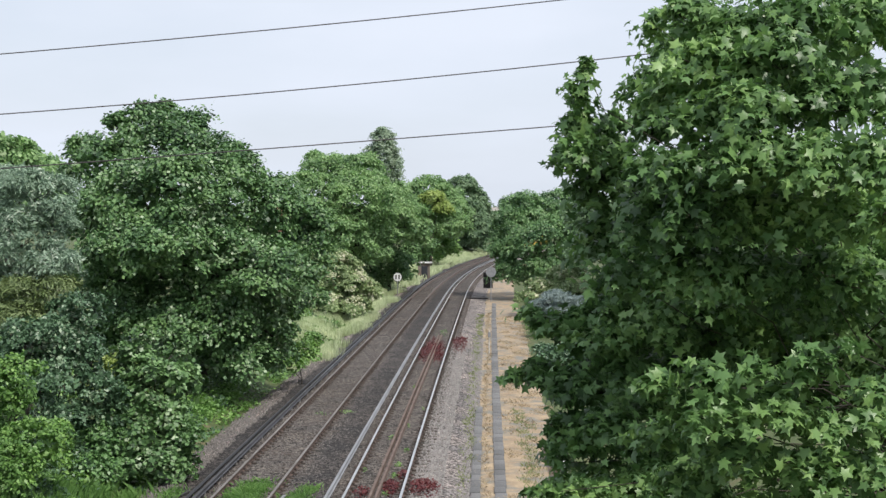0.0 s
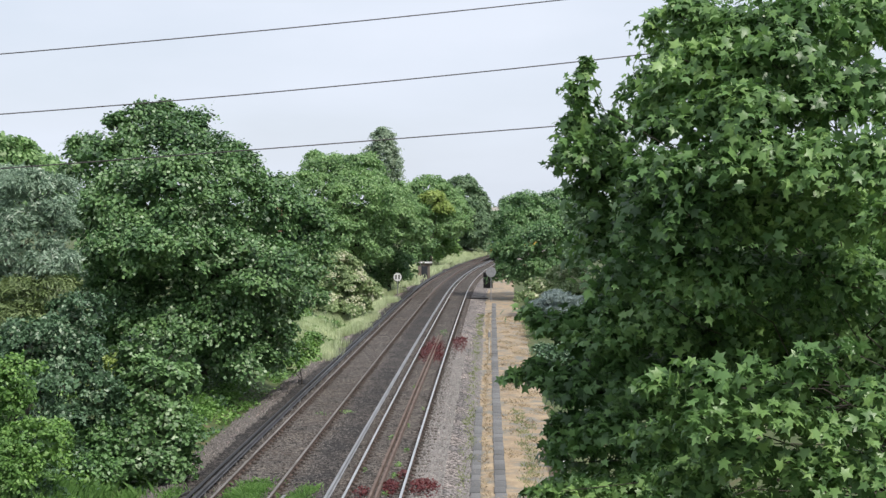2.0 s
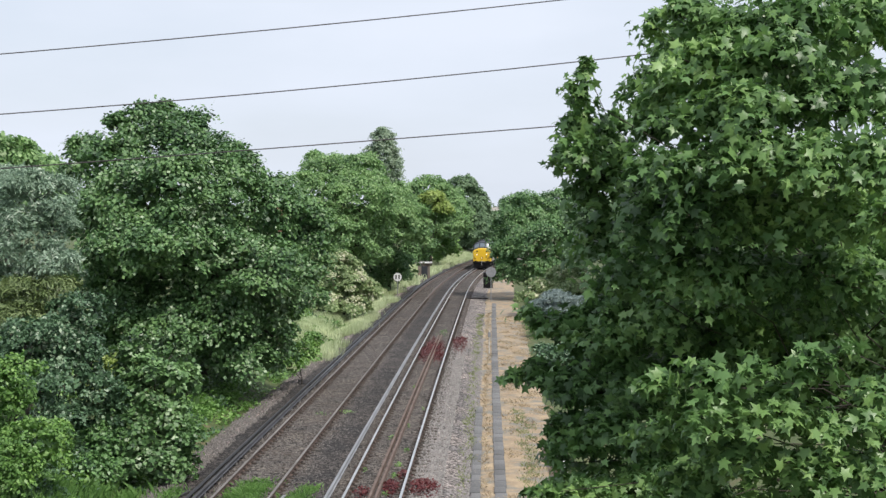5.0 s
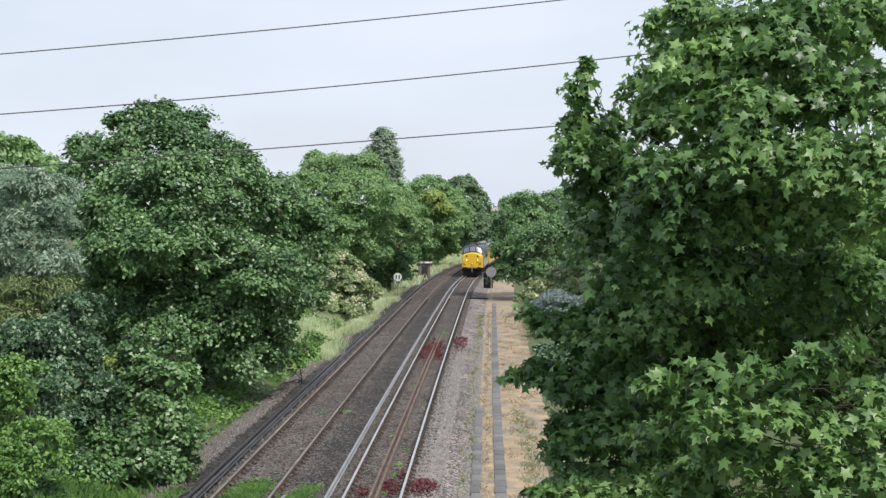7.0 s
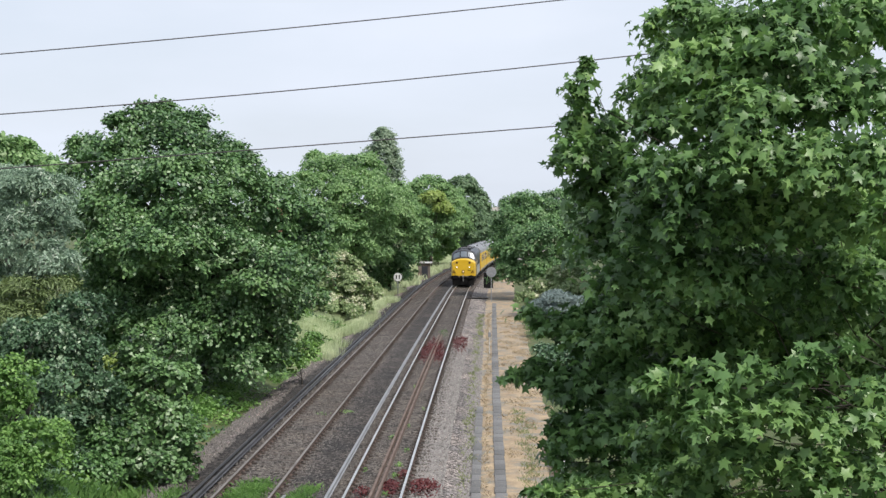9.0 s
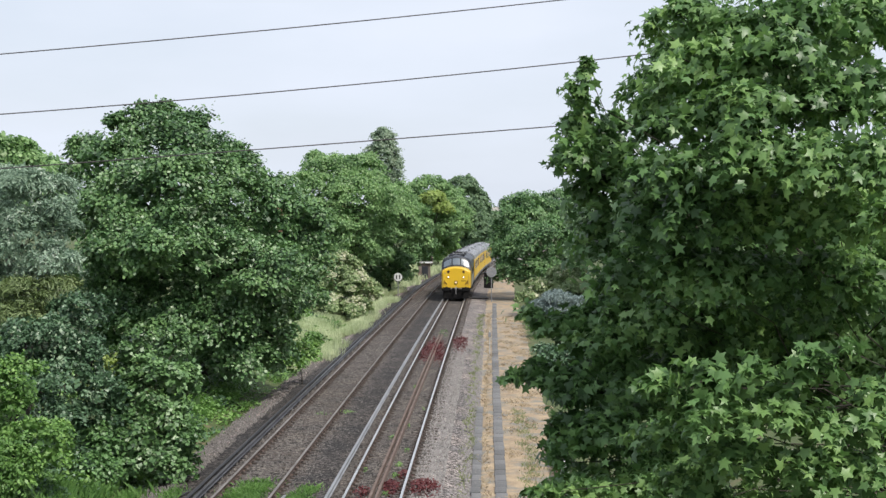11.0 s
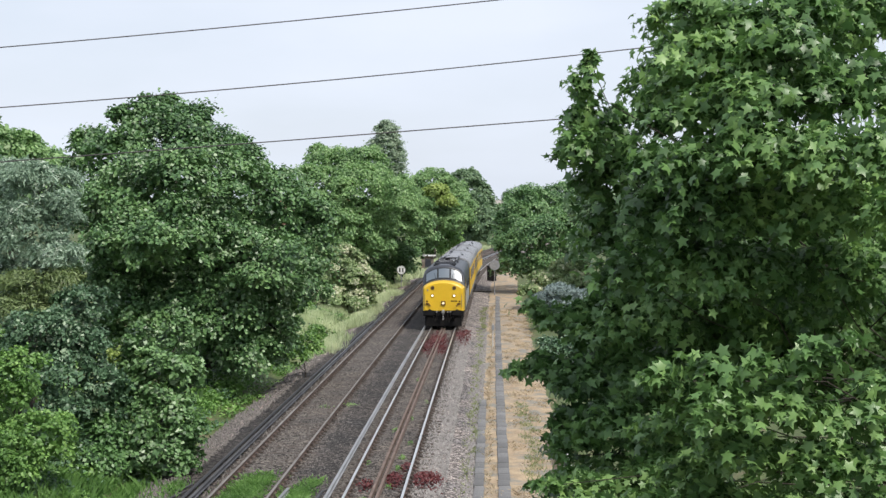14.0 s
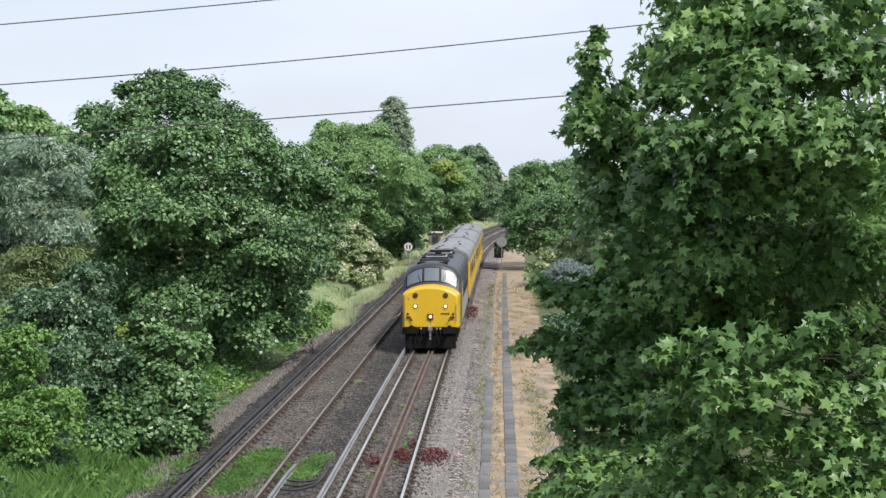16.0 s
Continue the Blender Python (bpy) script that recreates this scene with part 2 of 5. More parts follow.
L_ELDER = leafy("flowering_elder", (0.11, 0.18, 0.06), (0.24, 0.33, 0.12), (0.42, 0.50, 0.24), 0.6, 0.3, vary=0.4, pale_share=0.7, under=(0.66, 0.64, 0.46))
L_SILVER = leafy("silver_foliage", (0.10, 0.15, 0.13), (0.21, 0.28, 0.26), (0.38, 0.45, 0.43), 0.6)
L_WHITE = leafy("sapling_leaves", (0.030, 0.078, 0.020), (0.092, 0.195, 0.048), (0.21, 0.36, 0.11), 0.42, pale_share=0.25, under=(0.30, 0.40, 0.23))
L_WEED = leafy("thin_path_weeds", (0.13, 0.16, 0.05), (0.22, 0.26, 0.09), (0.34, 0.37, 0.16), 0.6, 0.3)
L_RED = leafy("red_weed", (0.06, 0.008, 0.013), (0.12, 0.017, 0.025), (0.18, 0.042, 0.042), 0.6)
L_GRASS = leafy("green_grass", (0.055, 0.138, 0.020), (0.118, 0.250, 0.038), (0.21, 0.38, 0.078), 0.55, 0.35)
L_PALE = leafy("pale_tall_grass", (0.29, 0.36, 0.16), (0.49, 0.555, 0.30), (0.75, 0.76, 0.52), 0.7, 0.4, vary=0.15)
L_STRAW = leafy("straw_grass", (0.24, 0.175, 0.105), (0.42, 0.33, 0.21), (0.58, 0.48, 0.34), 0.7, 0.3)


# ---- plan of the line ----
GAUGE = 1.515
FAR = -3.47


def centre(y):
    """x of the nearer track's centre line at y: nearly straight, then bending to the right."""
    if y < 150:
        return -1.885 + 0.0277 * (y - 41.6) + 0.0000253 * (y - 41.6) ** 2
    s = y - 150
    return 1.415 + 0.0332 * s + 0.000289 * s * s


def lie(u):
    """Height of the natural ground at the distance u to the right of the nearer track."""
    knots = ((-400, 3), (-30, 2.6), (-16, 1.7), (-10, 0.35), (-8, -0.2), (-6.7, -0.62), (2.2, -0.62), (2.8, -0.42), (5.2, -0.40), (7, -0.1), (12, 1.4), (30, 2.2), (400, 3))
    for (a, za), (b, zb) in zip(knots, knots[1:]):
        if u <= b:
            return za + (zb - za) * max(0, u - a) / (b - a)
    return 3


def ground_z(x, y):
    u = x - centre(max(-60, min(y, 420)))
    amp = 0.12 if u < -8 or u > 5.5 else 0.02
    return lie(u) + amp * noise.noise((x * 0.5, y * 0.5, 0))


# ---- mesh helpers ----
def thing(name, label, category, group="", kind=""):
    return tagged(new(name), label, category, group, kind)


def finish(me, material, smooth):
    me.materials.append(material)
    if smooth:
        me.polygons.foreach_set("use_smooth", [True] * len(me.polygons))
    me.update()
    return me


def part(name, bm, material, parent=None, label="", smooth=False):
    bmesh.ops.recalc_face_normals(bm, faces=bm.faces)
    me = bpy.data.meshes.new(name)
    bm.to_mesh(me)
    bm.free()
    ob = new(name, finish(me, material, smooth))
    if parent:
        ob.parent = parent
    if label:
        ob["label"] = label
    return ob


def mesh_of(name, verts, faces, material, parent=None, smooth=False):
    """An object from numpy arrays: verts (n, 3), faces (m, k)."""
    me = bpy.data.meshes.new(name)
    verts, faces = np.asarray(verts, dtype=np.float32), np.asarray(faces, dtype=np.int32)
    m, k = faces.shape
    me.vertices.add(len(verts))
    me.vertices.foreach_set("co", verts.ravel())
    me.loops.add(m * k)
    me.loops.foreach_set("vertex_index", faces.ravel())
    me.polygons.add(m)
    me.polygons.foreach_set("loop_start", np.arange(0, m * k, k, dtype=np.int32))
    me.update(calc_edges=True)
    ob = new(name, finish(me, material, smooth))
    if parent:
        ob.parent = parent
    return ob


def add_box(bm, x0, x1, y0, y1, z0, z1, bevel=0.0, turn=None):
    vs = [bm.verts.new((x, y, z)) for z in (z0, z1) for y in (y0, y1) for x in (x0, x1)]
    fs = [bm.faces.new([vs[i] for i in q]) for q in ((0, 2, 3, 1), (4, 5, 7, 6), (0, 1, 5, 4), (2, 6, 7, 3), (0, 4, 6, 2), (1, 3, 7, 5))]
    if bevel:
        es = {e for f in fs for e in f.edges}
        bmesh.ops.bevel(bm, geom=list(es), offset=bevel, segments=2, affect="EDGES", profile=0.5)
    return bm


def box(*a, bevel=0.0):
    return add_box(bmesh.new(), *a, bevel=bevel)


def add_tube(bm, p, q, r0, r1=None, n=10):
    """A capped tapered rod from p to q."""
    p, q = Vector(p), Vector(q)
    r1 = r0 if r1 is None else r1
    rot = (q - p).to_track_quat("Z", "Y").to_matrix()
    rings = []
    for c, r in ((p, r0), (q, r1)):
        rings.append([bm.verts.new(c + rot @ Vector((r * math.cos(6.28318 * i / n), r * math.sin(6.28318 * i / n), 0))) for i in range(n)])
    for i in range(n):
        j = (i + 1) % n
        bm.faces.new((rings[0][i], rings[0][j], rings[1][j], rings[1][i]))
    bm.faces.new(rings[0][::-1])
    bm.faces.new(rings[1])
    return bm


def tube(*a, n=10):
    return add_tube(bmesh.new(), *a, n=n)


def loft(rings, cap0=True, cap1=True, closed=True):
    bm = bmesh.new()
    vs = [[bm.verts.new(p) for p in r] for r in rings]
    for a, b in zip(vs, vs[1:]):
        k = len(a)
        for i in range(k if closed else k - 1):
            j = (i + 1) % k
            bm.faces.new((a[i], a[j], b[j], b[i]))
    if cap0:
        bm.faces.new(vs[0][::-1])
    if cap1:
        bm.faces.new(vs[-1])
    return bm


def along(u, z, y0, y1, step, profile):
    """Rings of a profile [(across, up)] swept along the line at u to the right of the nearer track."""
    rings, y = [], y0
    while y <= y1 + 1e-6:
        x = centre(y) + u
        rings.append([(x + a, y, z + b) for a, b in profile])
        y += step
    return rings


# ---- ground ----
def build_ground():
    us = [-2500, -900, -400, -150, -70, -40, -30, -24, -20, -17, -15, -13.5, -12, -11, -10, -9.2, -8.5, -8, -7.5, -7, -6, -3, 0, 2.2, 2.8, 3.4, 4, 4.6, 5.2, 6, 7, 8, 9, 10.5, 12, 14, 17, 22, 30, 50, 90, 200, 500, 1200, 2500]
    ys = [-1500, -400, -150, -60, -45, -30, -15, -8] + [4 * i for i in range(0, 60)] + [250, 270, 300, 340, 380, 420, 600, 900, 1500, 2500, 4000]
    verts, faces = [], []
    for y in ys:
        for u in us:
            x = centre(max(-60, min(y, 420))) + u
            verts.append((x, y, ground_z(x, y)))
    k = len(us)
    for i in range(len(ys) - 1):
        for j in range(k - 1):
            faces.append((i * k + j, i * k + j + 1, (i + 1) * k + j + 1, (i + 1) * k + j))
    ob = mesh_of("ground", verts, faces, M_EARTH, smooth=True)
    tagged(ob, "rough green railway land with earth and low weeds", "ground", kind="structure")


def strip(name, edges, y0, y1, step, mat, label, wobble=(0.0, 0.0), category="ground"):
    """A bed along the line: edges is [(u, z)] across it, with ragged outer edges and a lumpy top."""
    verts, faces, y, rows = [], [], y0, 0
    k = len(edges)
    while y <= y1:
        for i, (u, z) in enumerate(edges):
            w = noise.noise((y * 0.35, i * 9.1, 3.0)) * (wobble[0] if i == 0 else wobble[1] if i == k - 1 else 0)
            verts.append((centre(y) + u + w, y, z + 0.026 * noise.noise((u * 2.1, y * 1.3, 5.0)) + 0.012 * noise.noise((u * 6.0, y * 5.0, 1.0))))
        y += step
        rows += 1
    for r in range(rows - 1):
        for i in range(k - 1):
            a = r * k + i
            faces.append((a, a + 1, a + k + 1, a + k))
    ob = mesh_of(name, verts, faces, mat, smooth=True)
    return tagged(ob, label, category, kind="structure")


build_ground()
strip("ballast_left_shoulder", [(-7.1, -0.72), (-6.5, -0.46), (-6.0, -0.30), (-5.3, -0.215)], -60, 420, 0.5, M_BALLAST_PINK, "pinkish grey stone ballast shoulder below the bank", (0.12, 0))
strip("ballast_cess", [(-5.65, -0.225), (-5.2, -0.185), (-4.7, -0.178), (-4.40, -0.18)], -60, 420, 0.5, M_BALLAST_DARK, "soot-dark ballast beside the far track", (0.04, 0))
strip("ballast_bed", [(-4.46, -0.174), (-4.2, -0.165), (-3.8, -0.166), (-3.45, -0.162), (-3.1, -0.166), (-2.7, -0.165), (-2.35, -0.165)], -60, 420, 0.3, M_BALLAST, "brown crushed stone ballast of the railway")
strip("ballast_six_foot", [(-2.50, -0.172), (-1.95, -0.15), (-1.5, -0.145), (-1.08, -0.172)], -60, 420, 0.5, M_BALLAST_DARK, "soot-dark ballast between the two tracks", (0.12, 0.06))
strip("ballast_near_bed", [(-1.16, -0.164), (-0.9, -0.166), (-0.55, -0.164), (0, -0.16), (0.55, -0.164), (0.9, -0.166), (1.1, -0.168)], -60, 420, 0.3, M_BALLAST, "weed-grown brown ballast between the rails")
strip("ballast_shoulder", [(1.04, -0.175), (1.6, -0.20), (2.1, -0.30), (2.75, -0.39)], -60, 420, 0.5, M_BALLAST_PALE, "pale grey stone ballast shoulder", (0, 0.2))
strip("dry_path", [(2.6, -0.395), (3.0, -0.34), (4.0, -0.33), (5.0, -0.33), (5.6, -0.38)], -60, 260, 0.5, M_DRY, "dry straw-coloured path beside the line", (0.3, 0.25), "path")


# ---- tracks ----
HEAD = [(-0.034, 0.0), (0.034, 0.0), (0.036, -0.012), (-0.036, -0.012)]
WEB = [(-0.036, -0.0125), (0.036, -0.0125), (0.034, -0.042), (0.010, -0.055), (0.010, -0.13), (0.07, -0.15), (0.07, -0.162), (-0.07, -0.162), (-0.07, -0.15), (-0.010, -0.13), (-0.010, -0.055), (-0.034, -0.042)]
COND = [(-0.038, 0.0), (0.038, 0.0), (0.038, -0.04), (0.02, -0.055), (0.02, -0.09), (0.06, -0.105), (-0.06, -0.105), (-0.02, -0.09), (-0.02, -0.055), (-0.038, -0.04)]

sleeper_mesh = None


def build_track(u, head_mat, label):
    global sleeper_mesh
    tr = thing("railway_track", label, "railway track", "railway tracks")
    for side in (-1, 1):
        r = part("rail", loft(along(u + side * GAUGE / 2, 0, -60, 400, 2.0, WEB)), M_RAIL, tr)
        part("rail_head", loft(along(u + side * GAUGE / 2, 0, -60, 400, 2.0, HEAD)), head_mat, r, "worn bright running surface")
    if sleeper_mesh is None:
        bm = box(-1.3, 1.3, -0.125, 0.125, -0.29, -0.164, bevel=0.012)
        for s in (-1, 1):
            add_box(bm, s * GAUGE / 2 - 0.19, s * GAUGE / 2 + 0.19, -0.09, 0.09, -0.165, -0.125)
            add_box(bm, s * GAUGE / 2 + 0.04, s * GAUGE / 2 + 0.10, -0.05, 0.05, -0.126, -0.075)
            add_box(bm, s * GAUGE / 2 - 0.10, s * GAUGE / 2 - 0.04, -0.05, 0.05, -0.126, -0.075)
        first = part("sleeper", bm, M_SLEEPER, tr)
        sleeper_mesh = first.data
        bpy.data.objects.remove(first)
    rng = random.Random(int(u * 10) + 50)
    far_v, far_f = [], []
    base = np.array([(x, y, z) for z in (-0.29, -0.164) for y in (-0.125, 0.125) for x in (-1.3, 1.3)])
    polys = [(0, 2, 3, 1), (4, 5, 7, 6), (0, 1, 5, 4), (2, 6, 7, 3), (0, 4, 6, 2), (1, 3, 7, 5)]
    for i in [*range(520), *range(-132, 0)]:
        y = 30 + 0.68 * i
        slope = (centre(y + 1) - centre(y - 1)) / 2
        m = pose(centre(y) + u + rng.uniform(-0.02, 0.02), y + rng.uniform(-0.03, 0.03), rng.uniform(-0.006, 0.006), 0, 0, -math.degrees(math.atan(slope)) + rng.uniform(-0.6, 0.6))
        if 0 <= i < 170:
            s = new("sleeper", sleeper_mesh)
            s.parent, s.matrix_basis = tr, m
        else:
            mm = np.array(m)
            n0 = len(far_v) * len(base)
            far_v.append(base @ mm[:3, :3].T + mm[:3, 3])
            far_f += [tuple(j + n0 for j in p) for p in polys]
    tagged(mesh_of("sleeper_rest", np.concatenate(far_v), far_f, M_SLEEPER, tr), kind="stuff")
    return tr


def build_conductor(u, y0, y1, mat, label, ramp_end=False):
    c = thing("conductor_rail", label, "conductor rail", "conductor rails")
    rings = along(u, 0.06, y0, y1, 2.0, COND)
    if ramp_end:
        rings[-1] = [(x, y, z - 0.07) for x, y, z in rings[-1]]
    part("rail", loft(rings), mat, c)
    y = max(y0, 20) + 1
    pot = None
    while y < min(y1, 160):
        if pot is None:
            bm = tube((0, 0, -0.19), (0, 0, -0.05), 0.055, 0.04, n=8)
            pot = part("insulator", bm, M_POT, c)
        else:
            o = new("insulator", pot.data)
            o.parent = c
        (o if pot.matrix_basis.translation.length else pot).matrix_basis = pose(centre(y) + u, y, 0)
        y += 2.72


build_track(0.0, M_RAIL_TOP, "railway track with polished rails on dark sleepers")
build_track(FAR, M_RAIL_DULL, "railway track with dull brown rails on dark sleepers")
build_conductor(-GAUGE / 2 - 0.43, -60, 400, M_CONDUCTOR, "silver grey conductor rail on white insulators")
build_conductor(FAR - GAUGE / 2 - 0.40, -60, 400, M_CONDUCTOR_DARK, "dark conductor rail on insulators")
build_conductor(FAR + GAUGE / 2 + 0.36, 20, 42, M_CONDUCTOR, "short grey conductor rail with ramped end", True)

for du in (-0.10, 0.07):
    r = thing("spare_rail", "rust-brown spare rail lying between the running rails", "rail", "spare rails")
    part("rail_bar", loft(along(0.02 + du, -0.02, -60, 100, 2.0, [(-0.035, 0), (0.035, 0), (0.045, -0.15), (-0.045, -0.15)])), M_RUST, r)

c = thing("cable_run", "black lineside cable lying beside the far track", "cable")
part("cable", loft(along(FAR - GAUGE / 2 - 0.72, -0.08, -60, 300, 2.0, [(0.05 * math.cos(a), 0.05 * math.sin(a)) for a in (0, 1.05, 2.09, 3.14, 4.19, 5.24)])), M_RUBBER, c)


def bent_cable(name, pts, r, mat, label):
    """A cable through the points."""
    cu = bpy.data.curves.new(name, "CURVE")
    cu.dimensions, cu.bevel_depth, cu.bevel_resolution = "3D", r, 2
    sp = cu.splines.new("NURBS")
    sp.points.add(len(pts) - 1)
    for p, co in zip(sp.points, pts):
        p.co = (*co, 1)
    sp.use_endpoint_u, sp.order_u = True, 3
    tmp = bpy.data.objects.new(name, cu)
    me = bpy.data.meshes.new_from_object(tmp)
    bpy.data.objects.remove(tmp)
    me.materials.clear()
    return tagged(new(name, finish(me, mat, True)), label, "cable")


for k in range(3):
    u0, y0 = FAR + GAUGE / 2 + 0.42, 40.3 - 0.6 * k
    bent_cable("feeder_cable", [(centre(y0) + u0 + a, y0 + b, -0.13 + h) for a, b, h in ((0, -0.6, 0.12), (0.3, -0.4, 0.03), (0.75, 0.1 + 0.2 * k, 0.0), (0.85, 1.2, 0.02), (0.9, 2.0, 0.0), (1.1, 2.4, -0.06))], 0.03, M_RUBBER, "looped black feeder cable on the ballast")
for k in range(2):
    bent_cable("feeder_cable", [(centre(43) - 5.1 - a, 43 + b - k, -0.2 + h) for a, b, h in ((0, 0, 0.1), (0.4, -0.8, 0), (1.0, -1.5, -0.1), (1.7, -2.0, -0.3))], 0.03, M_RUBBER, "black cable lying off the track")


def trough(u, width, y0, y1, label):
    """A concrete cable trough route: lids one after another, each an own slab."""
    tr = thing("cable_trough", label, "cable trough", "cable troughs")
    part("channel", loft(along(u, -0.30, y0, y1, 1.0, [(-width / 2, -0.02), (width / 2, -0.02), (width / 2, -0.18), (-width / 2, -0.18)])), M_CONCRETE, tr)
    lid = part("lid", box(-width / 2 - 0.02, width / 2 + 0.02, 0.01, 0.98, -0.02, 0.045, bevel=0.012), M_CONCRETE, tr)
    rng = random.Random(7)
    y, one = y0, lid
    while y < y1:
        if one is None:
            one = new("lid", lid.data)
            one.parent = tr
        one.matrix_basis = pose(centre(y) + u + rng.uniform(-0.012, 0.012), y, -0.345 + rng.uniform(-0.004, 0.012), 0, rng.uniform(-1, 1), -1.8 + rng.uniform(-1, 1))
        one = None
        y += 1.0


trough(3.43, 0.30, -20, 141, "grey concrete cable trough with separate lids")
trough(2.72, 0.24, -20, 64, "narrow grey concrete trough sunk in ballast")

fence = thing("concrete_edging", "pale concrete panel edging beside the dry path", "edging")
y, rng = 22.0, random.Random(4)
panel = None
while y < 112:
    if 40 < y < 52:
        if panel is None:
            panel = part("panel", box(-0.06, 0.06, 0.02, 2.38, -0.5, 0.30, bevel=0.015), M_CONCRETE_PALE, fence)
            o = panel
        else:
            o = new("panel", panel.data)
            o.parent = fence
        o.matrix_basis = pose(centre(y) + 5.25, y, rng.uniform(-0.06, 0.05), 0, rng.uniform(-2, 2), -1.7)
    y += 2.4


# ---- train ----
def arch(w, ze, zt, n=12, flat=0.62):
    return [(-w * math.cos(math.pi * i / n), ze + (zt - ze) * math.sin(math.pi * i / n) ** flat) for i in range(n + 1)]


def section(y, w, z0, ze, zt, n=12, flat=0.62):
    return [(-w, y, z0)] + [(x, y, z) for x, z in arch(w, ze, zt, n, flat)] + [(w, y, z0)]


def roof_ring(y, w, ze, zt):
    return [(x, y, z) for x, z in arch(w, ze, zt, 14)]


wheel_mesh = None


def bogie(parent, y, axles, length):
    global wheel_mesh
    b = part("bogie", box(-1.15, -1.03, y - length / 2, y + length / 2, 0.42, 0.78, bevel=0.03), M_BLACK, parent)
    bm = box(1.03, 1.15, y - length / 2, y + length / 2, 0.42, 0.78, bevel=0.03)
    add_box(bm, -1.05, 1.05, y - 0.25, y + 0.25, 0.45, 0.75)
    for k in (-1, 1):
        add_box(bm, -1.05, 1.05, y + k * length / 2 - 0.08, y + k * length / 2 + 0.08, 0.5, 0.7)
    part("bogie_frame", bm, M_BLACK, b)
    for a in axles:
        if wheel_mesh is None:
            bm = bmesh.new()
            for s in (-1, 1):
                add_tube(bm, (s * 0.69, 0, 0), (s * 0.825, 0, 0), 0.48, 0.47, n=24)
                add_tube(bm, (s * 0.67, 0, 0), (s * 0.70, 0, 0), 0.505, n=24)
            add_tube(bm, (-0.7, 0, 0), (0.7, 0, 0), 0.09)
            w = part("wheelset", bm, M_BLACK, b)
            wheel_mesh = w.data
        else:
            w = new("wheelset", wheel_mesh)
            w.parent = b
        w.matrix_basis = pose(0, y + a, 0.47)
        for s in (-1, 1):
            part("axle_box", box(s * 1.09 - 0.1, s * 1.09 + 0.1, y + a - 0.16, y + a + 0.16, 0.34, 0.62, bevel=0.03), M_BLACK, b)


def buffers(parent, y, d):
    for s in (-1, 1):
        bm = tube((s * 0.86, y, 1.05), (s * 0.86, y + d * 0.34, 1.05), 0.12, n=14)
        add_tube(bm, (s * 0.86, y + d * 0.34, 1.02), (s * 0.86, y + d * 0.48, 1.02), 0.09, n=14)
        b = part("buffer", bm, M_BLACK, parent)
        bm = box(s * 0.86 - 0.30, s * 0.86 + 0.30, min(y + d * 0.48, y + d * 0.53), max(y + d * 0.48, y + d * 0.53), 0.80, 1.13, bevel=0.04)
        part("buffer_head", bm, M_BLACK, b)
    bm = box(-0.10, 0.10, min(y, y + d * 0.35), max(y, y + d * 0.35), 0.92, 1.14, bevel=0.03)
    for k in range(3):
        add_box(bm, -0.05, 0.05, min(y + d * 0.22, y + d * 0.30), max(y + d * 0.22, y + d * 0.30), 0.52 + 0.14 * k, 0.63 + 0.14 * k, bevel=0.02)
    part("coupling", bm, M_STEEL, parent)
    for x in (-0.62, -0.42, 0.28, 0.45, 0.62):
        bm = tube((x, y + d * 0.05, 1.08), (x, y + d * 0.16, 0.78), 0.03, n=8)
        add_tube(bm, (x, y + d * 0.16, 0.78), (x + 0.04, y + d * 0.12, 0.5), 0.03, n=8)
        h = part("hose", bm, M_BLACK, parent)
        part("hose_tap", tube((x, y + d * 0.03, 1.05), (x, y + d * 0.14, 0.97), 0.045, n=8), M_STEEL, h)


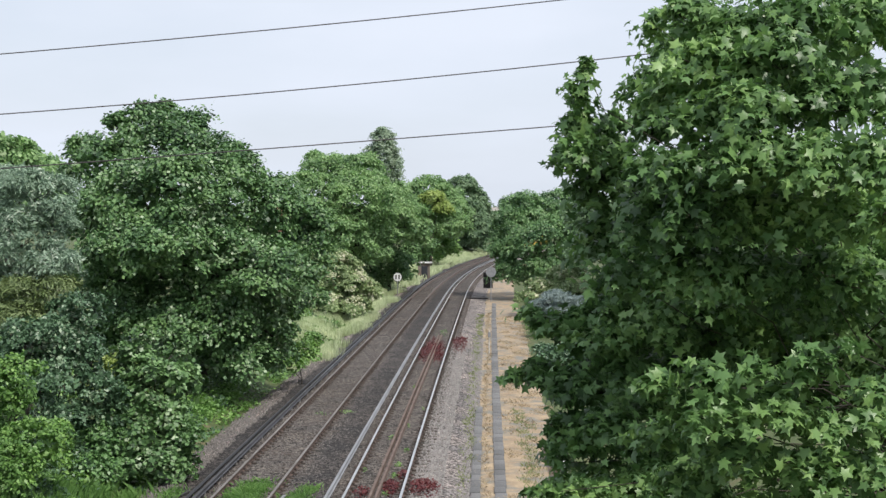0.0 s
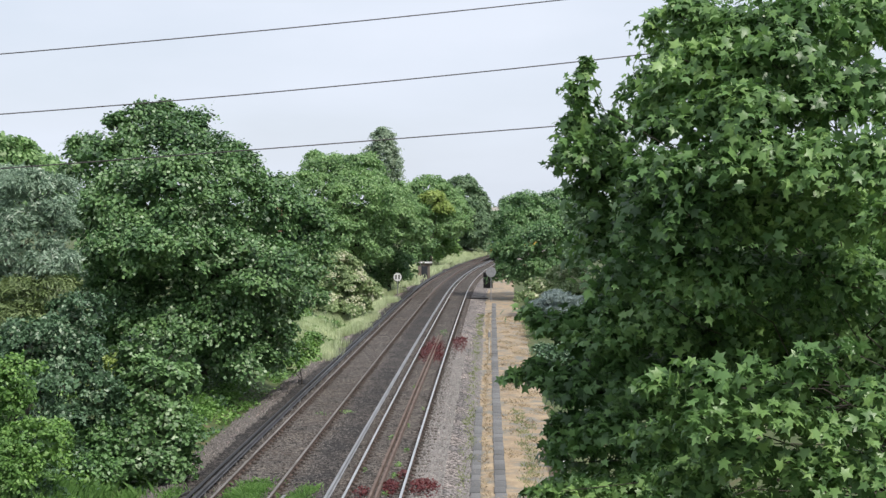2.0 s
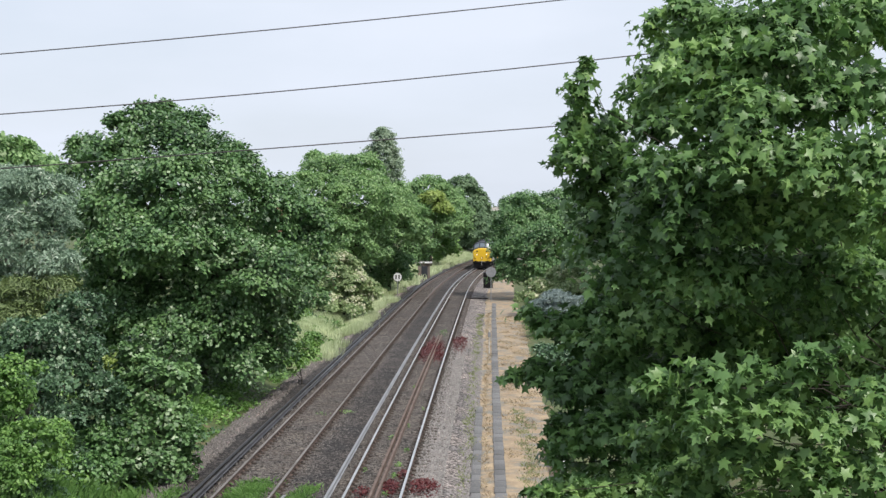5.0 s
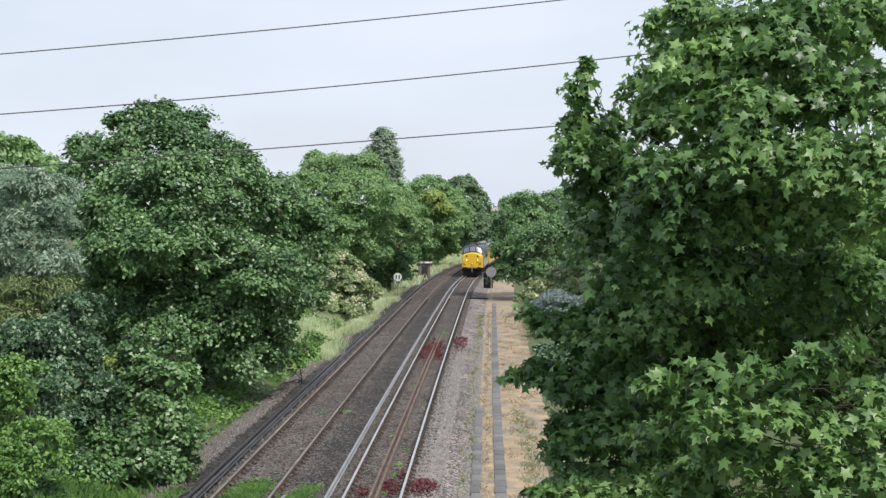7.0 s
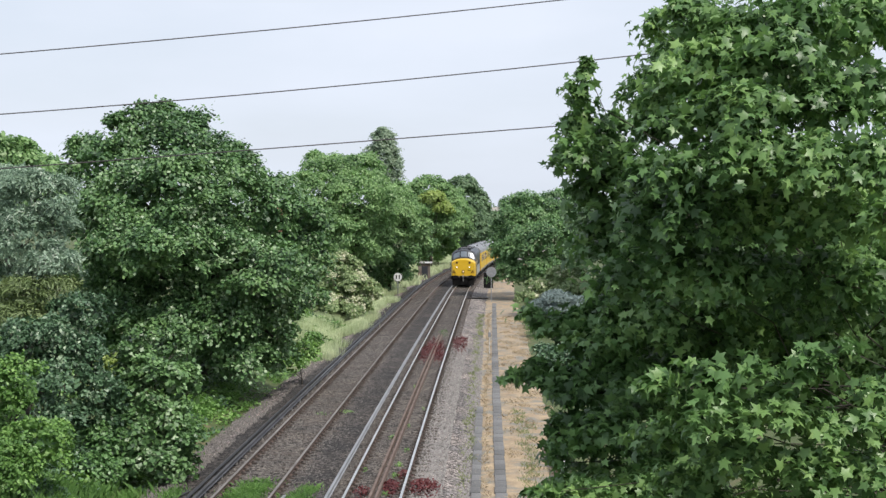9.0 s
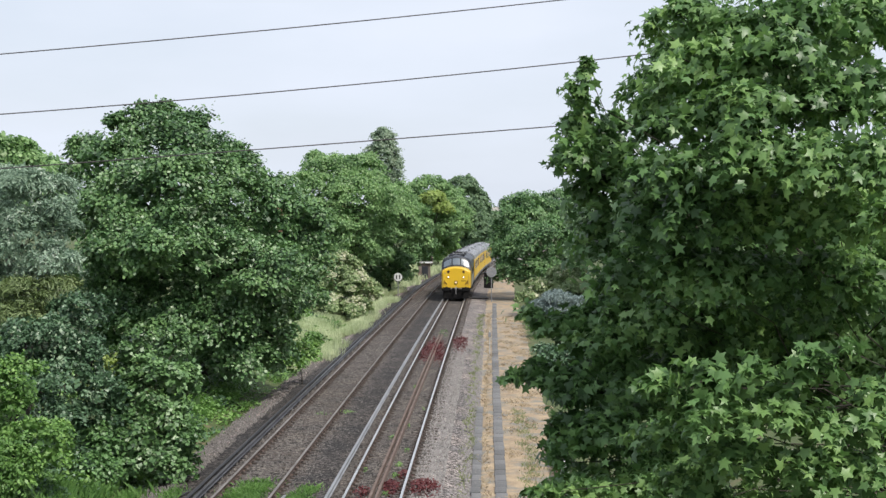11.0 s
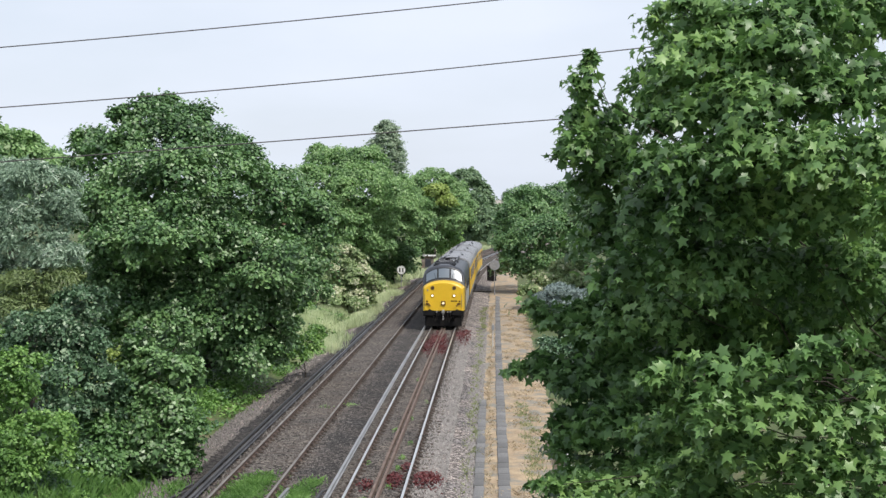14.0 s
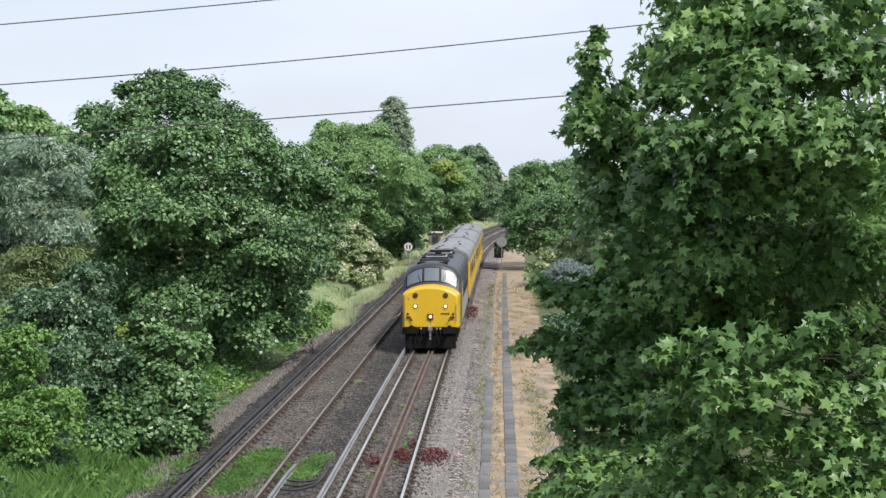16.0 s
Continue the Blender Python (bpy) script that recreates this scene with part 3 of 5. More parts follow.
def build_loco():
    lo = thing("locomotive", "diesel locomotive with yellow nose and dark cab", "locomotive")
    H = 9.35
    # nose with rounded edges
    rings = [section(-H, 1.15, 1.09, 2.40, 2.80, 16, 1.3), section(-H + 0.04, 1.215, 1.07, 2.44, 2.87, 16, 1.3), section(-H + 0.12, 1.245, 1.06, 2.46, 2.91, 16, 1.3),
             section(-H + 0.5, 1.28, 1.05, 2.47, 2.93, 16, 1.3), section(-H + 1.25, 1.33, 1.05, 2.48, 2.95, 16, 1.3)]
    nose = part("nose", loft(rings), M_YELLOW, lo, "bright yellow warning nose")
    for y in (-H - 0.006,):
        part("nose_seam", box(-0.012, 0.012, y, y + 0.02, 1.2, 1.62), M_CAB, nose)
    # cab
    yA, yB, yC = -H + 1.18, -H + 1.60, -H + 1.95
    rings = [section(yA, 1.335, 1.05, 2.50, 2.97, 16, 1.3), section(yB, 1.34, 1.05, 2.88, 3.78, 16, 0.95), section(yB + 0.14, 1.345, 1.05, 2.92, 3.85, 16, 0.8), section(yC, 1.35, 1.05, 2.98, 3.90, 16, 0.75), section(yC + 1.6, 1.35, 1.05, 3.05, 3.90, 16, 0.65)]
    cab = part("cab", loft(rings), M_CAB, lo, "dark grey cab front and roof", smooth=False)

    def on_front(x, v, out):
        def zz(ze, zt, w, k):
            a = math.acos(max(-1, min(1, -x / w)))
            return ze + (zt - ze) * math.sin(a) ** k
        za, zb = zz(2.50, 2.97, 1.335, 1.3), zz(2.88, 3.78, 1.34, 0.95)
        return (x, yA + (yB - yA) * v - out, za + (zb - za) * v + out * 0.4)

    def pane(name, x0, x1, v0, v1, out, mat, parent, lab=""):
        rows = [[on_front(x0 + (x1 - x0) * i / 6, v, o) for i in range(7)] for v, o in ((v0, out - 0.03), (v0, out), (v1, out), (v1, out - 0.03))]
        return part(name, loft(rows, False, False, closed=False), mat, parent, lab)

    for x0, x1 in ((-1.13, -0.44), (-0.34, 0.34), (0.44, 1.13)):
        f = pane("window_frame", x0 - 0.035, x1 + 0.035, 0.10, 0.90, 0.012, M_BLACK, cab, "black rubber window surround")
        pane("windscreen", x0, x1, 0.15, 0.86, 0.02, M_SCREEN, f)
    for s in (-1, 1):
        a, b = on_front(s * 0.50, 0.10, 0.05), on_front(s * 0.62, 0.55, 0.05)
        part("wiper", tube(a, b, 0.012, n=6), M_BLACK, cab)
    # nose fittings
    f = -H - 0.005
    for s in (-1, 1):
        lamp = part("headlight", tube((s * 0.68, f + 0.03, 2.02), (s * 0.68, f - 0.035, 2.02), 0.10, n=20), M_LENS, nose, "round lit headlight with dark rim")
        part("lens", tube((s * 0.68, f - 0.036, 2.02), (s * 0.68, f - 0.05, 2.02), 0.066, n=20), M_LAMP, lamp)
        mk = part("marker_light", tube((s * 0.68, f + 0.05, 2.50), (s * 0.68, f - 0.02, 2.50), 0.12, n=20), M_CAB, nose, "dark round marker light")
        part("lens", tube((s * 0.68, f - 0.021, 2.50), (s * 0.68, f - 0.03, 2.50), 0.085, n=20), M_LENS, mk)
        bm = box(s * 0.98 - 0.10, s * 0.98 + 0.10, f - 0.06, f + 0.04, 1.46, 1.56, bevel=0.015)
        add_tube(bm, (s * 0.90, f - 0.05, 1.48), (s * 0.82, f - 0.08, 1.36), 0.035)
        part("jumper_socket", bm, M_LENS, nose, "brown control cable socket")
        part("tail_light", tube((s * 1.02, f + 0.03, 1.66), (s * 1.02, f - 0.02, 1.66), 0.06), M_LENS, nose)
        part("handrail", tube((s * 1.16, f - 0.03, 1.3), (s * 1.16, f - 0.03, 2.1), 0.014, n=6), M_STEEL, nose)
    hb = part("central_headlight", box(-0.13, 0.13, f - 0.07, f + 0.02, 1.42, 1.68, bevel=0.02), M_LENS, nose, "square central headlight")
    part("lens", tube((0, f - 0.072, 1.55), (0, f - 0.085, 1.55), 0.075, n=20), M_LAMP_DIM, hb)
    for k in range(5):
        part("number_bar", box(0.48 + 0.08 * k, 0.53 + 0.08 * k, f - 0.008, f + 0.01, 1.64, 1.72), M_BLACK, nose)
    part("nose_badge", box(-1.02, -0.94, f - 0.008, f + 0.01, 2.30, 2.42), M_SIGN_BACK, nose)
    # buffer beam
    bb = part("buffer_beam", box(-1.27, 1.27, -H - 0.02, -H + 0.5, 0.74, 1.07, bevel=0.03), M_BLACK, lo, "black buffer beam")
    # plough plate, deepened as a black sheet to add shade under the beam
    part("plough_and_shade", box(-1.15, 1.15, -H + 0.05, -H + 0.16, 0.10, 0.76, bevel=0.03), M_BLACK, lo)
    buffers(lo, -H, -1)
    buffers(lo, H, 1)
    # body
    ys = (yC + 1.58, H - 3.0)
    for s in (-1, 1):
        bm = box(min(s * 1.25, s * 1.35), max(s * 1.25, s * 1.35), ys[0], ys[1], 1.05, 3.06, bevel=0.02)
        side = part("body_side", bm, M_SIDE, lo, "grey body side")
        part("cant_rail", box(min(s * 1.345, s * 1.362), max(s * 1.345, s * 1.362), ys[0], ys[1], 2.62, 3.08), M_CAB, side, "dark band above the body side")
        part("lower_stripe", box(min(s * 1.345, s * 1.36), max(s * 1.345, s * 1.36), ys[0] - 1.4, ys[1], 1.05, 1.22), M_SIGN_BACK, side)
        part("side_window", box(min(s * 1.34, s * 1.357), max(s * 1.34, s * 1.357), yB + 0.3, yB + 0.95, 2.55, 3.0), M_GLASS, cab)
        part("cab_door", box(min(s * 1.34, s * 1.358), max(s * 1.34, s * 1.358), yB + 1.1, yB + 1.7, 1.15, 2.98), M_YELLOW, cab, "yellow cab door")
        for k in range(4):
            y = -4.2 + 2.6 * k
            g = part("side_grille", box(min(s * 1.35, s * 1.37), max(s * 1.35, s * 1.37), y, y + 1.5, 2.1, 2.6), M_CAB, side)
            for j in range(5):
                part("slat", box(min(s * 1.37, s * 1.382), max(s * 1.37, s * 1.382), y + 0.03, y + 1.47, 2.14 + 0.09 * j, 2.18 + 0.09 * j), M_BLACK, g)
    roof = part("roof", loft([roof_ring(y, 1.35, 3.06, 3.88) for y in (ys[0] + 0.02, -2, 2, ys[1])]), M_CAB, lo, "dark grey weathered roof", smooth=False)
    for k, (y0, y1, w, h) in enumerate(((-5.4, -3.9, 0.7, 0.10), (-3.6, -1.2, 0.5, 0.14), (-0.9, 0.6, 0.75, 0.08), (1.0, 3.2, 0.6, 0.12), (3.5, 5.2, 0.7, 0.08))):
        v = part("roof_hatch", box(-w, w, y0, y1, 3.7, 3.88 + h, bevel=0.04), M_CAB if k % 2 == 0 else M_ROOF, roof)
        for j in range(4):
            yy = y0 + (y1 - y0) * (j + 0.5) / 4
            part("hatch_rib", box(-w + 0.05, w - 0.05, yy - 0.03, yy + 0.03, 3.88 + h, 3.90 + h), M_BLACK, v)
    ex = part("exhaust", tube((0.0, -0.2, 3.9), (0.0, -0.2, 4.08), 0.16, n=14), M_BLACK, roof)
    for s in (-1, 1):
        part("horn_grille", box(s * 0.5 - 0.2, s * 0.5 + 0.2, yC + 0.1, yC + 0.5, 3.72, 3.90, bevel=0.02), M_BLACK, roof)
    # rear cab and nose
    rings = [section(H - 3.02, 1.35, 1.05, 3.08, 3.90), section(H - 1.95, 1.35, 1.05, 3.08, 3.90), section(H - 1.6, 1.34, 1.05, 3.02, 3.80), section(H - 1.2, 1.335, 1.05, 2.6, 2.93)]
    part("rear_cab", loft(rings), M_CAB, lo)
    rings = [section(H - 1.22, 1.33, 1.05, 2.57, 2.92), section(H - 0.2, 1.27, 1.05, 2.52, 2.86), section(H, 1.12, 1.1, 2.4, 2.74)]
    part("rear_nose", loft(rings), M_YELLOW, lo, smooth=True)
    part("underframe", box(-1.2, 1.2, -H + 0.5, H - 0.2, 0.86, 1.06), M_BLACK, lo)
    part("fuel_tank", box(-1.15, 1.15, -2.0, 2.0, 0.35, 0.9, bevel=0.08), M_BLACK, lo)
    bogie(lo, -6.2, (-2.05, 0, 2.05), 5.2)
    bogie(lo, 6.2, (-2.05, 0, 2.05), 5.2)
    return lo


def build_coach():
    co = thing("railway_coach", "yellow test train coach with grey roof and dark windows", "railway coach", "coaches of the train")
    H = 9.95
    for s in (-1, 1):
        lo_, hi_ = min(s * 1.27, s * 1.37), max(s * 1.27, s * 1.37)
        side = part("body_side", box(lo_, hi_, -H, H, 1.0, 3.05, bevel=0.03), M_YELLOW, co)
        for k, y in enumerate((-8.9, -6.4, -4.5, -1.6, 0.3, 3.4, 5.3, 7.2, 9.0)):
            door = k in (0, 8)
            fr = part("window_frame" if not door else "door", box(min(s * 1.365, s * 1.378), max(s * 1.365, s * 1.378), y - (0.42 if door else 0.66), y + (0.42 if door else 0.66), 1.15 if door else 1.98, 2.92 if door else 2.82), M_CAB if not door else M_YELLOW, side)
            part("pane", box(min(s * 1.37, s * 1.385), max(s * 1.37, s * 1.385), y - (0.26 if door else 0.6), y + (0.26 if door else 0.6), 2.04, 2.76), M_GLASS, fr)
        part("lower_stripe", box(min(s * 1.365, s * 1.376), max(s * 1.365, s * 1.376), -H, H, 1.0, 1.14), M_SIGN_BACK, side)
        for k in range(14):
            part("step_rail", box(min(s * 1.37, s * 1.40), max(s * 1.37, s * 1.40), -9.2 + 1.4 * k, -9.1 + 1.4 * k, 0.86, 1.0), M_STEEL, side)
    for e in (-1, 1):
        end = part("coach_end", loft([section(e * (H - 0.06), 1.36, 1.0, 3.06, 3.78), section(e * H, 1.36, 1.0, 3.06, 3.78)]), M_YELLOW, co)
        part("gangway", box(-0.5, 0.5, min(e * H, e * (H + 0.3)), max(e * H, e * (H + 0.3)), 1.1, 3.2, bevel=0.05), M_BLACK, end)
        part("end_rim", loft([roof_ring(e * (H + 0.01), 1.375, 3.06, 3.84), roof_ring(e * (H - 0.22), 1.375, 3.06, 3.84)]), M_STEEL, end, "pale rim at the roof end")
        buffers(co, e * H, e)
    roof = part("roof", loft([roof_ring(y, 1.37, 3.05, 3.82) for y in (-H + 0.2, -5, 0, 5, H - 0.2)]), M_ROOF, co, "grey weathered coach roof")
    rng = random.Random(11)
    for k in range(9):
        for s in (-1, 1):
            if rng.random() < 0.6:
                y, x = -8.6 + 2.15 * k + rng.uniform(-0.3, 0.3), s * rng.uniform(0.35, 0.6)
                part("roof_vent", box(x - 0.09, x + 0.09, y - 0.14, y + 0.14, 3.68, 3.85, bevel=0.03), M_CAB, roof)
    for k in range(11):
        y = -H + 1.7 + 1.66 * k
        part("roof_rib", loft([roof_ring(y, 1.376, 3.06, 3.828), roof_ring(y + 0.05, 1.376, 3.06, 3.828)]), M_ROOF, roof)
    part("underframe", box(-1.2, 1.2, -H + 0.1, H - 0.1, 0.82, 1.01), M_BLACK, co)
    for k, (y0, y1) in enumerate(((-4.2, -2.0), (-1.5, 0.8), (1.3, 4.1))):
        part("equipment_box", box(-1.2, 1.2, y0, y1, 0.32, 0.84, bevel=0.04), M_BLACK, co)
    bogie(co, -7.1, (-1.3, 1.3), 3.3)
    bogie(co, 7.1, (-1.3, 1.3), 3.3)
    return co


def on_line(y, reach):
    """The pose of a vehicle centred at y, its bogies on the curve."""
    a, b = centre(y - reach), centre(y + reach)
    return pose((a + b) / 2, y, 0.0, 0, 0, -math.degrees(math.atan2(b - a, 2 * reach)))


SPEED, LAST = 14.0, 71.0


def nose_y(t):
    return LAST + SPEED * (16 - t)


LOCO = build_loco()
LOCO.matrix_basis = on_line(nose_y(0) + 9.4, 6.2)
COACH = build_coach()
COACHES = [COACH] + [copy_thing(COACH, Matrix()) for _ in range(2)]
for k, cch in enumerate(COACHES):
    cch.matrix_basis = on_line(nose_y(0) + 29.9 + 21.0 * k, 7.1)


def motions():
    steps = [0.5 * i for i in range(33)]
    walk(LOCO, [(t, on_line(nose_y(t) + 9.4, 6.2)) for t in steps])
    for k, cch in enumerate(COACHES):
        walk(cch, [(t, on_line(nose_y(t) + 29.9 + 21.0 * k, 7.1)) for t in steps])


# ---- plants ----
LEAF_LOBED = [(0.0, -0.30), (0.36, -0.40), (0.26, -0.10), (0.58, 0.15), (0.19, 0.21), (0.0, 0.66), (-0.19, 0.21), (-0.58, 0.15), (-0.26, -0.10), (-0.36, -0.40)]
LEAF_OVAL = [(0.0, -0.5), (0.34, 0.0), (0.0, 0.5), (-0.34, 0.0)]
LEAF_SLIM = [(0.0, -0.6), (0.17, 0.0), (0.0, 0.6), (-0.17, 0.0)]
LEAF_WIDE = [(0.0, -0.5), (0.43, 0.08), (0.0, 0.55), (-0.43, 0.08)]
LEAF_BROAD = [(0.0, -0.5), (0.48, 0.05), (0.0, 0.5), (-0.48, 0.05)]


def unit(v):
    return v / np.maximum(1e-6, np.linalg.norm(v, axis=1, keepdims=True))


def leaves(centres, normals, size, outline, rng, droop=0.15, tips=None):
    """Verts and faces of leaves, one for each centre: blades that face along the normal and point along the tip."""
    n, k = len(centres), len(outline)
    nz = unit(normals)
    b = rng.normal(size=(n, 3)) if tips is None else tips
    b = unit(b - (b * nz).sum(1, keepdims=True) * nz)
    t = np.cross(b, nz)
    s = (size * rng.uniform(0.65, 1.3, n))[:, None, None]
    o = np.array(outline)
    fall = -droop * (o ** 2).sum(1) * 1.6
    pts = t[:, None] * o[None, :, 0, None] + b[:, None] * o[None, :, 1, None] + nz[:, None] * fall[None, :, None]
    pts = centres[:, None] + pts * s
    if k == 4:
        verts = pts.reshape(-1, 3)
        base = np.arange(n)[:, None] * 4
        f = np.concatenate([base + np.array([0, 1, 2]), base + np.array([0, 2, 3])])
        return verts, f
    verts = np.concatenate([centres[:, None], pts], 1).reshape(-1, 3)
    base = np.arange(n)[:, None] * (k + 1)
    f = np.concatenate([base + np.array([0, 1 + i, 1 + (i + 1) % k]) for i in range(k)])
    return verts, f


def depth_in(p, blobs, skip):
    """How deep points lie in the rounded masses other than one: below 1 inside."""
    best = np.full(len(p), 9.0)
    for j, (x, y, z, rx, rz) in enumerate(blobs):
        if j != skip:
            best = np.minimum(best, np.sqrt(((p - (x, y, z)) ** 2 / (rx * rx, rx * rx, rz * rz)).sum(1)))
    return best


def crown_leaves(blobs, rng, dome, per_dome, density, up, inner, size, loose, out):
    """Sprays of leaves over the joint outside of rounded masses (x, y, z, rx, rz), and coarse leaves further in.
    Each spray is a shallow dome, its leaves shingled outwards and drooping at the tip."""
    cs, ns, ts, ic, im = [], [], [], [], []
    for j, (x, y, z, rx, rz) in enumerate(blobs):
        area = 4 * math.pi * ((2 * (rx * rz) ** 1.6 + (rx * rx) ** 1.6) / 3) ** (1 / 1.6)
        r0 = min(dome, 0.75 * rx, 1.3 * rz)
        k = max(7, int(area * density * (dome / r0) ** 1.2))
        d = unit(rng.normal(size=(k, 3)))
        d[:, 2] = np.where(d[:, 2] < -0.5, -d[:, 2], d[:, 2])
        rad = np.array([rx, rx, rz])
        lump = np.array([noise.noise((q[0] * 2.3 + x, q[1] * 2.3 + y, q[2] * 2.3 + z)) for q in d.tolist()])
        inset = np.maximum(0.2, 1 - 0.55 * r0 / rad)
        p = d * rad * inset * (1 + 0.32 * lump + rng.normal(size=k) * 0.08)[:, None] + (x, y, z)
        keep = depth_in(p, blobs, j) > 0.84
        p, d = p[keep], d[keep]
        k = len(p)
        if k:
            m = max(8, int(per_dome * (r0 / dome) ** 1.5))
            axis = unit(d * (out, out, out * 0.8) + rng.normal(size=(k, 3)) * 0.28 + (0, 0, up))
            side = unit(np.cross(axis, d + (0.013, 0.007, 0.0)))
            ahead = np.cross(side, axis)
            w = r0 * rng.uniform(0.5, 1.4, k)
            i = np.repeat(np.arange(k), m)
            rr, ph = np.sqrt(rng.random(k * m)), rng.uniform(0, 6.283, k * m)
            off = side[i] * (rr * np.cos(ph) * 0.9)[:, None] + ahead[i] * (rr * np.sin(ph) * 1.2)[:, None]
            q = off + axis[i] * (0.42 * (1 - 1.3 * rr ** 2))[:, None] + rng.normal(size=(k * m, 3)) * 0.17
            cs.append(p[i] + q * w[i][:, None])
            ns.append(axis[i] + off * 0.5 + rng.normal(size=(k * m, 3)) * loose)
            ts.append(unit(off + 0.001) * 0.8 + d[i] * 0.4 + rng.normal(size=(k * m, 3)) * 0.6 - (0, 0, 0.4))
        n = int(area * inner * 0.5 / (size * size))
        d = unit(rng.normal(size=(n, 3)))
        p = d * rad * rng.uniform(0.4, 0.82, n)[:, None] + (x, y, z)
        p = p[depth_in(p, blobs, j) > 0.6]
        ic.append(p)
        im.append(rng.normal(size=p.shape) + (0, 0, 0.6))
    return [np.concatenate(v) for v in (cs, ns, ts, ic, im)]


def limb(bm, p, q, r0, r1, rng, bend=0.12, segs=4):
    p, q = Vector(p), Vector(q)
    span = (q - p).length
    last = p
    for i in range(segs):
        t = (i + 1) / segs
        nxt = p.lerp(q, t) + (Vector((rng.uniform(-1, 1), rng.uniform(-1, 1), 0.6)) * bend * span * math.sin(math.pi * t) if t < 1 else Vector())
        add_tube(bm, last, nxt, r0 + (r1 - r0) * i / segs, r0 + (r1 - r0) * t, n=7)
        last = nxt


def build_tree(kind, label, category, foot, blobs, mat, size, outline, seed, dome, per_dome, density, trunk=0.2, up=1.0, inner=1.4, loose=0.5, droop=0.15, out=0.5, bumps=0, group="", parts=0, thick=0.4):
    rng, pr = np.random.default_rng(seed), random.Random(seed)
    tr = thing(kind, label, category, group)
    fx, fy = foot
    fz = ground_z(fx, fy) - 0.1
    top = max(b[2] for b in blobs)
    fork = fz + max(0.25, 0.35 * (top - fz))
    lean = Vector((sum(b[0] for b in blobs) / len(blobs), sum(b[1] for b in blobs) / len(blobs), 0))
    head = Vector((fx, fy, fork)).lerp(Vector((lean.x, lean.y, fork)), 0.12)
    bm = bmesh.new()
    add_tube(bm, (fx, fy, fz), (fx, fy, fz + 0.3), trunk * 1.5, trunk * 1.1, n=10)
    limb(bm, (fx, fy, fz + 0.3), head, trunk * 1.1, trunk * 0.8, pr, 0.04)
    part("trunk", bm, M_BARK, tr, smooth=True)
    for b in blobs:
        bm = bmesh.new()
        limb(bm, head, (b[0], b[1], b[2]), trunk * thick, trunk * thick * 0.3, pr)
        for _ in range(3):
            a = pr.uniform(0, 6.28)
            limb(bm, (b[0], b[1], b[2] - 0.2 * b[4]), (b[0] + 0.7 * b[3] * math.cos(a), b[1] + 0.7 * b[3] * math.sin(a), b[2] + pr.uniform(-0.2, 0.6) * b[4]), trunk * thick * 0.26, 0.006, pr, segs=3)
        part("limb", bm, M_BARK, tr, smooth=True)
    masses = list(blobs)
    for x, y, z, rx, rz in blobs:
        for _ in range(bumps):
            a, e, k = pr.uniform(0, 6.28), pr.uniform(-0.7, 0.95), pr.uniform(0.26, 0.46)
            h = 0.86 * math.sqrt(1 - e * e)
            masses.append((x + rx * h * math.cos(a), y + rx * h * math.sin(a), z + 0.86 * rz * e, rx * k, max(rz, 0.7 * rx) * k * 0.72))
    c, n, tip, ic, im = crown_leaves(masses, rng, dome, per_dome, density, up, inner, size * (1.15 if parts else 1.5), loose, out)
    near = np.argsort(c[:, 1])
    first, rest = near[:parts], near[parts:]
    v, f = leaves(c[rest], n[rest], size, outline, rng, droop, tip[rest])
    tagged(mesh_of("crown", v, f, mat, tr), kind="stuff")
    v, f = leaves(ic, im, size * (1.15 if parts else 1.5), outline, rng, droop)
    tagged(mesh_of("inner_leaves", v, f, mat, tr), kind="stuff")
    if parts:
        v, f = leaves(c[first], n[first], size, outline, rng, droop, tip[first])
        k = len(outline) + 1
        for i in range(parts):
            mesh_of("leaf", v[i * k:(i + 1) * k], [(0, 1 + j, 1 + (j + 1) % (k - 1)) for j in range(k - 1)], mat, tr)
    return tr


def lumps(cx, cy, cz, rx, rz, n, seed, small=0.5):
    """A crown outline: a middle mass and smaller masses round it."""
    r = random.Random(seed)
    out = [(cx, cy, cz, rx * 0.72, rz * 0.72)]
    for i in range(n):
        a, e = i * 2.4 + r.uniform(-0.4, 0.4), r.uniform(-0.75, 0.95)
        k = math.sqrt(max(0, 1 - e * e))
        s = small * r.uniform(0.75, 1.25)
        out.append((cx + rx * (1 - s * 0.6) * k * math.cos(a), cy + rx * (1 - s * 0.6) * k * math.sin(a), cz + rz * (1 - s * 0.55) * e, rx * s, rz * s * 0.8))
    return out


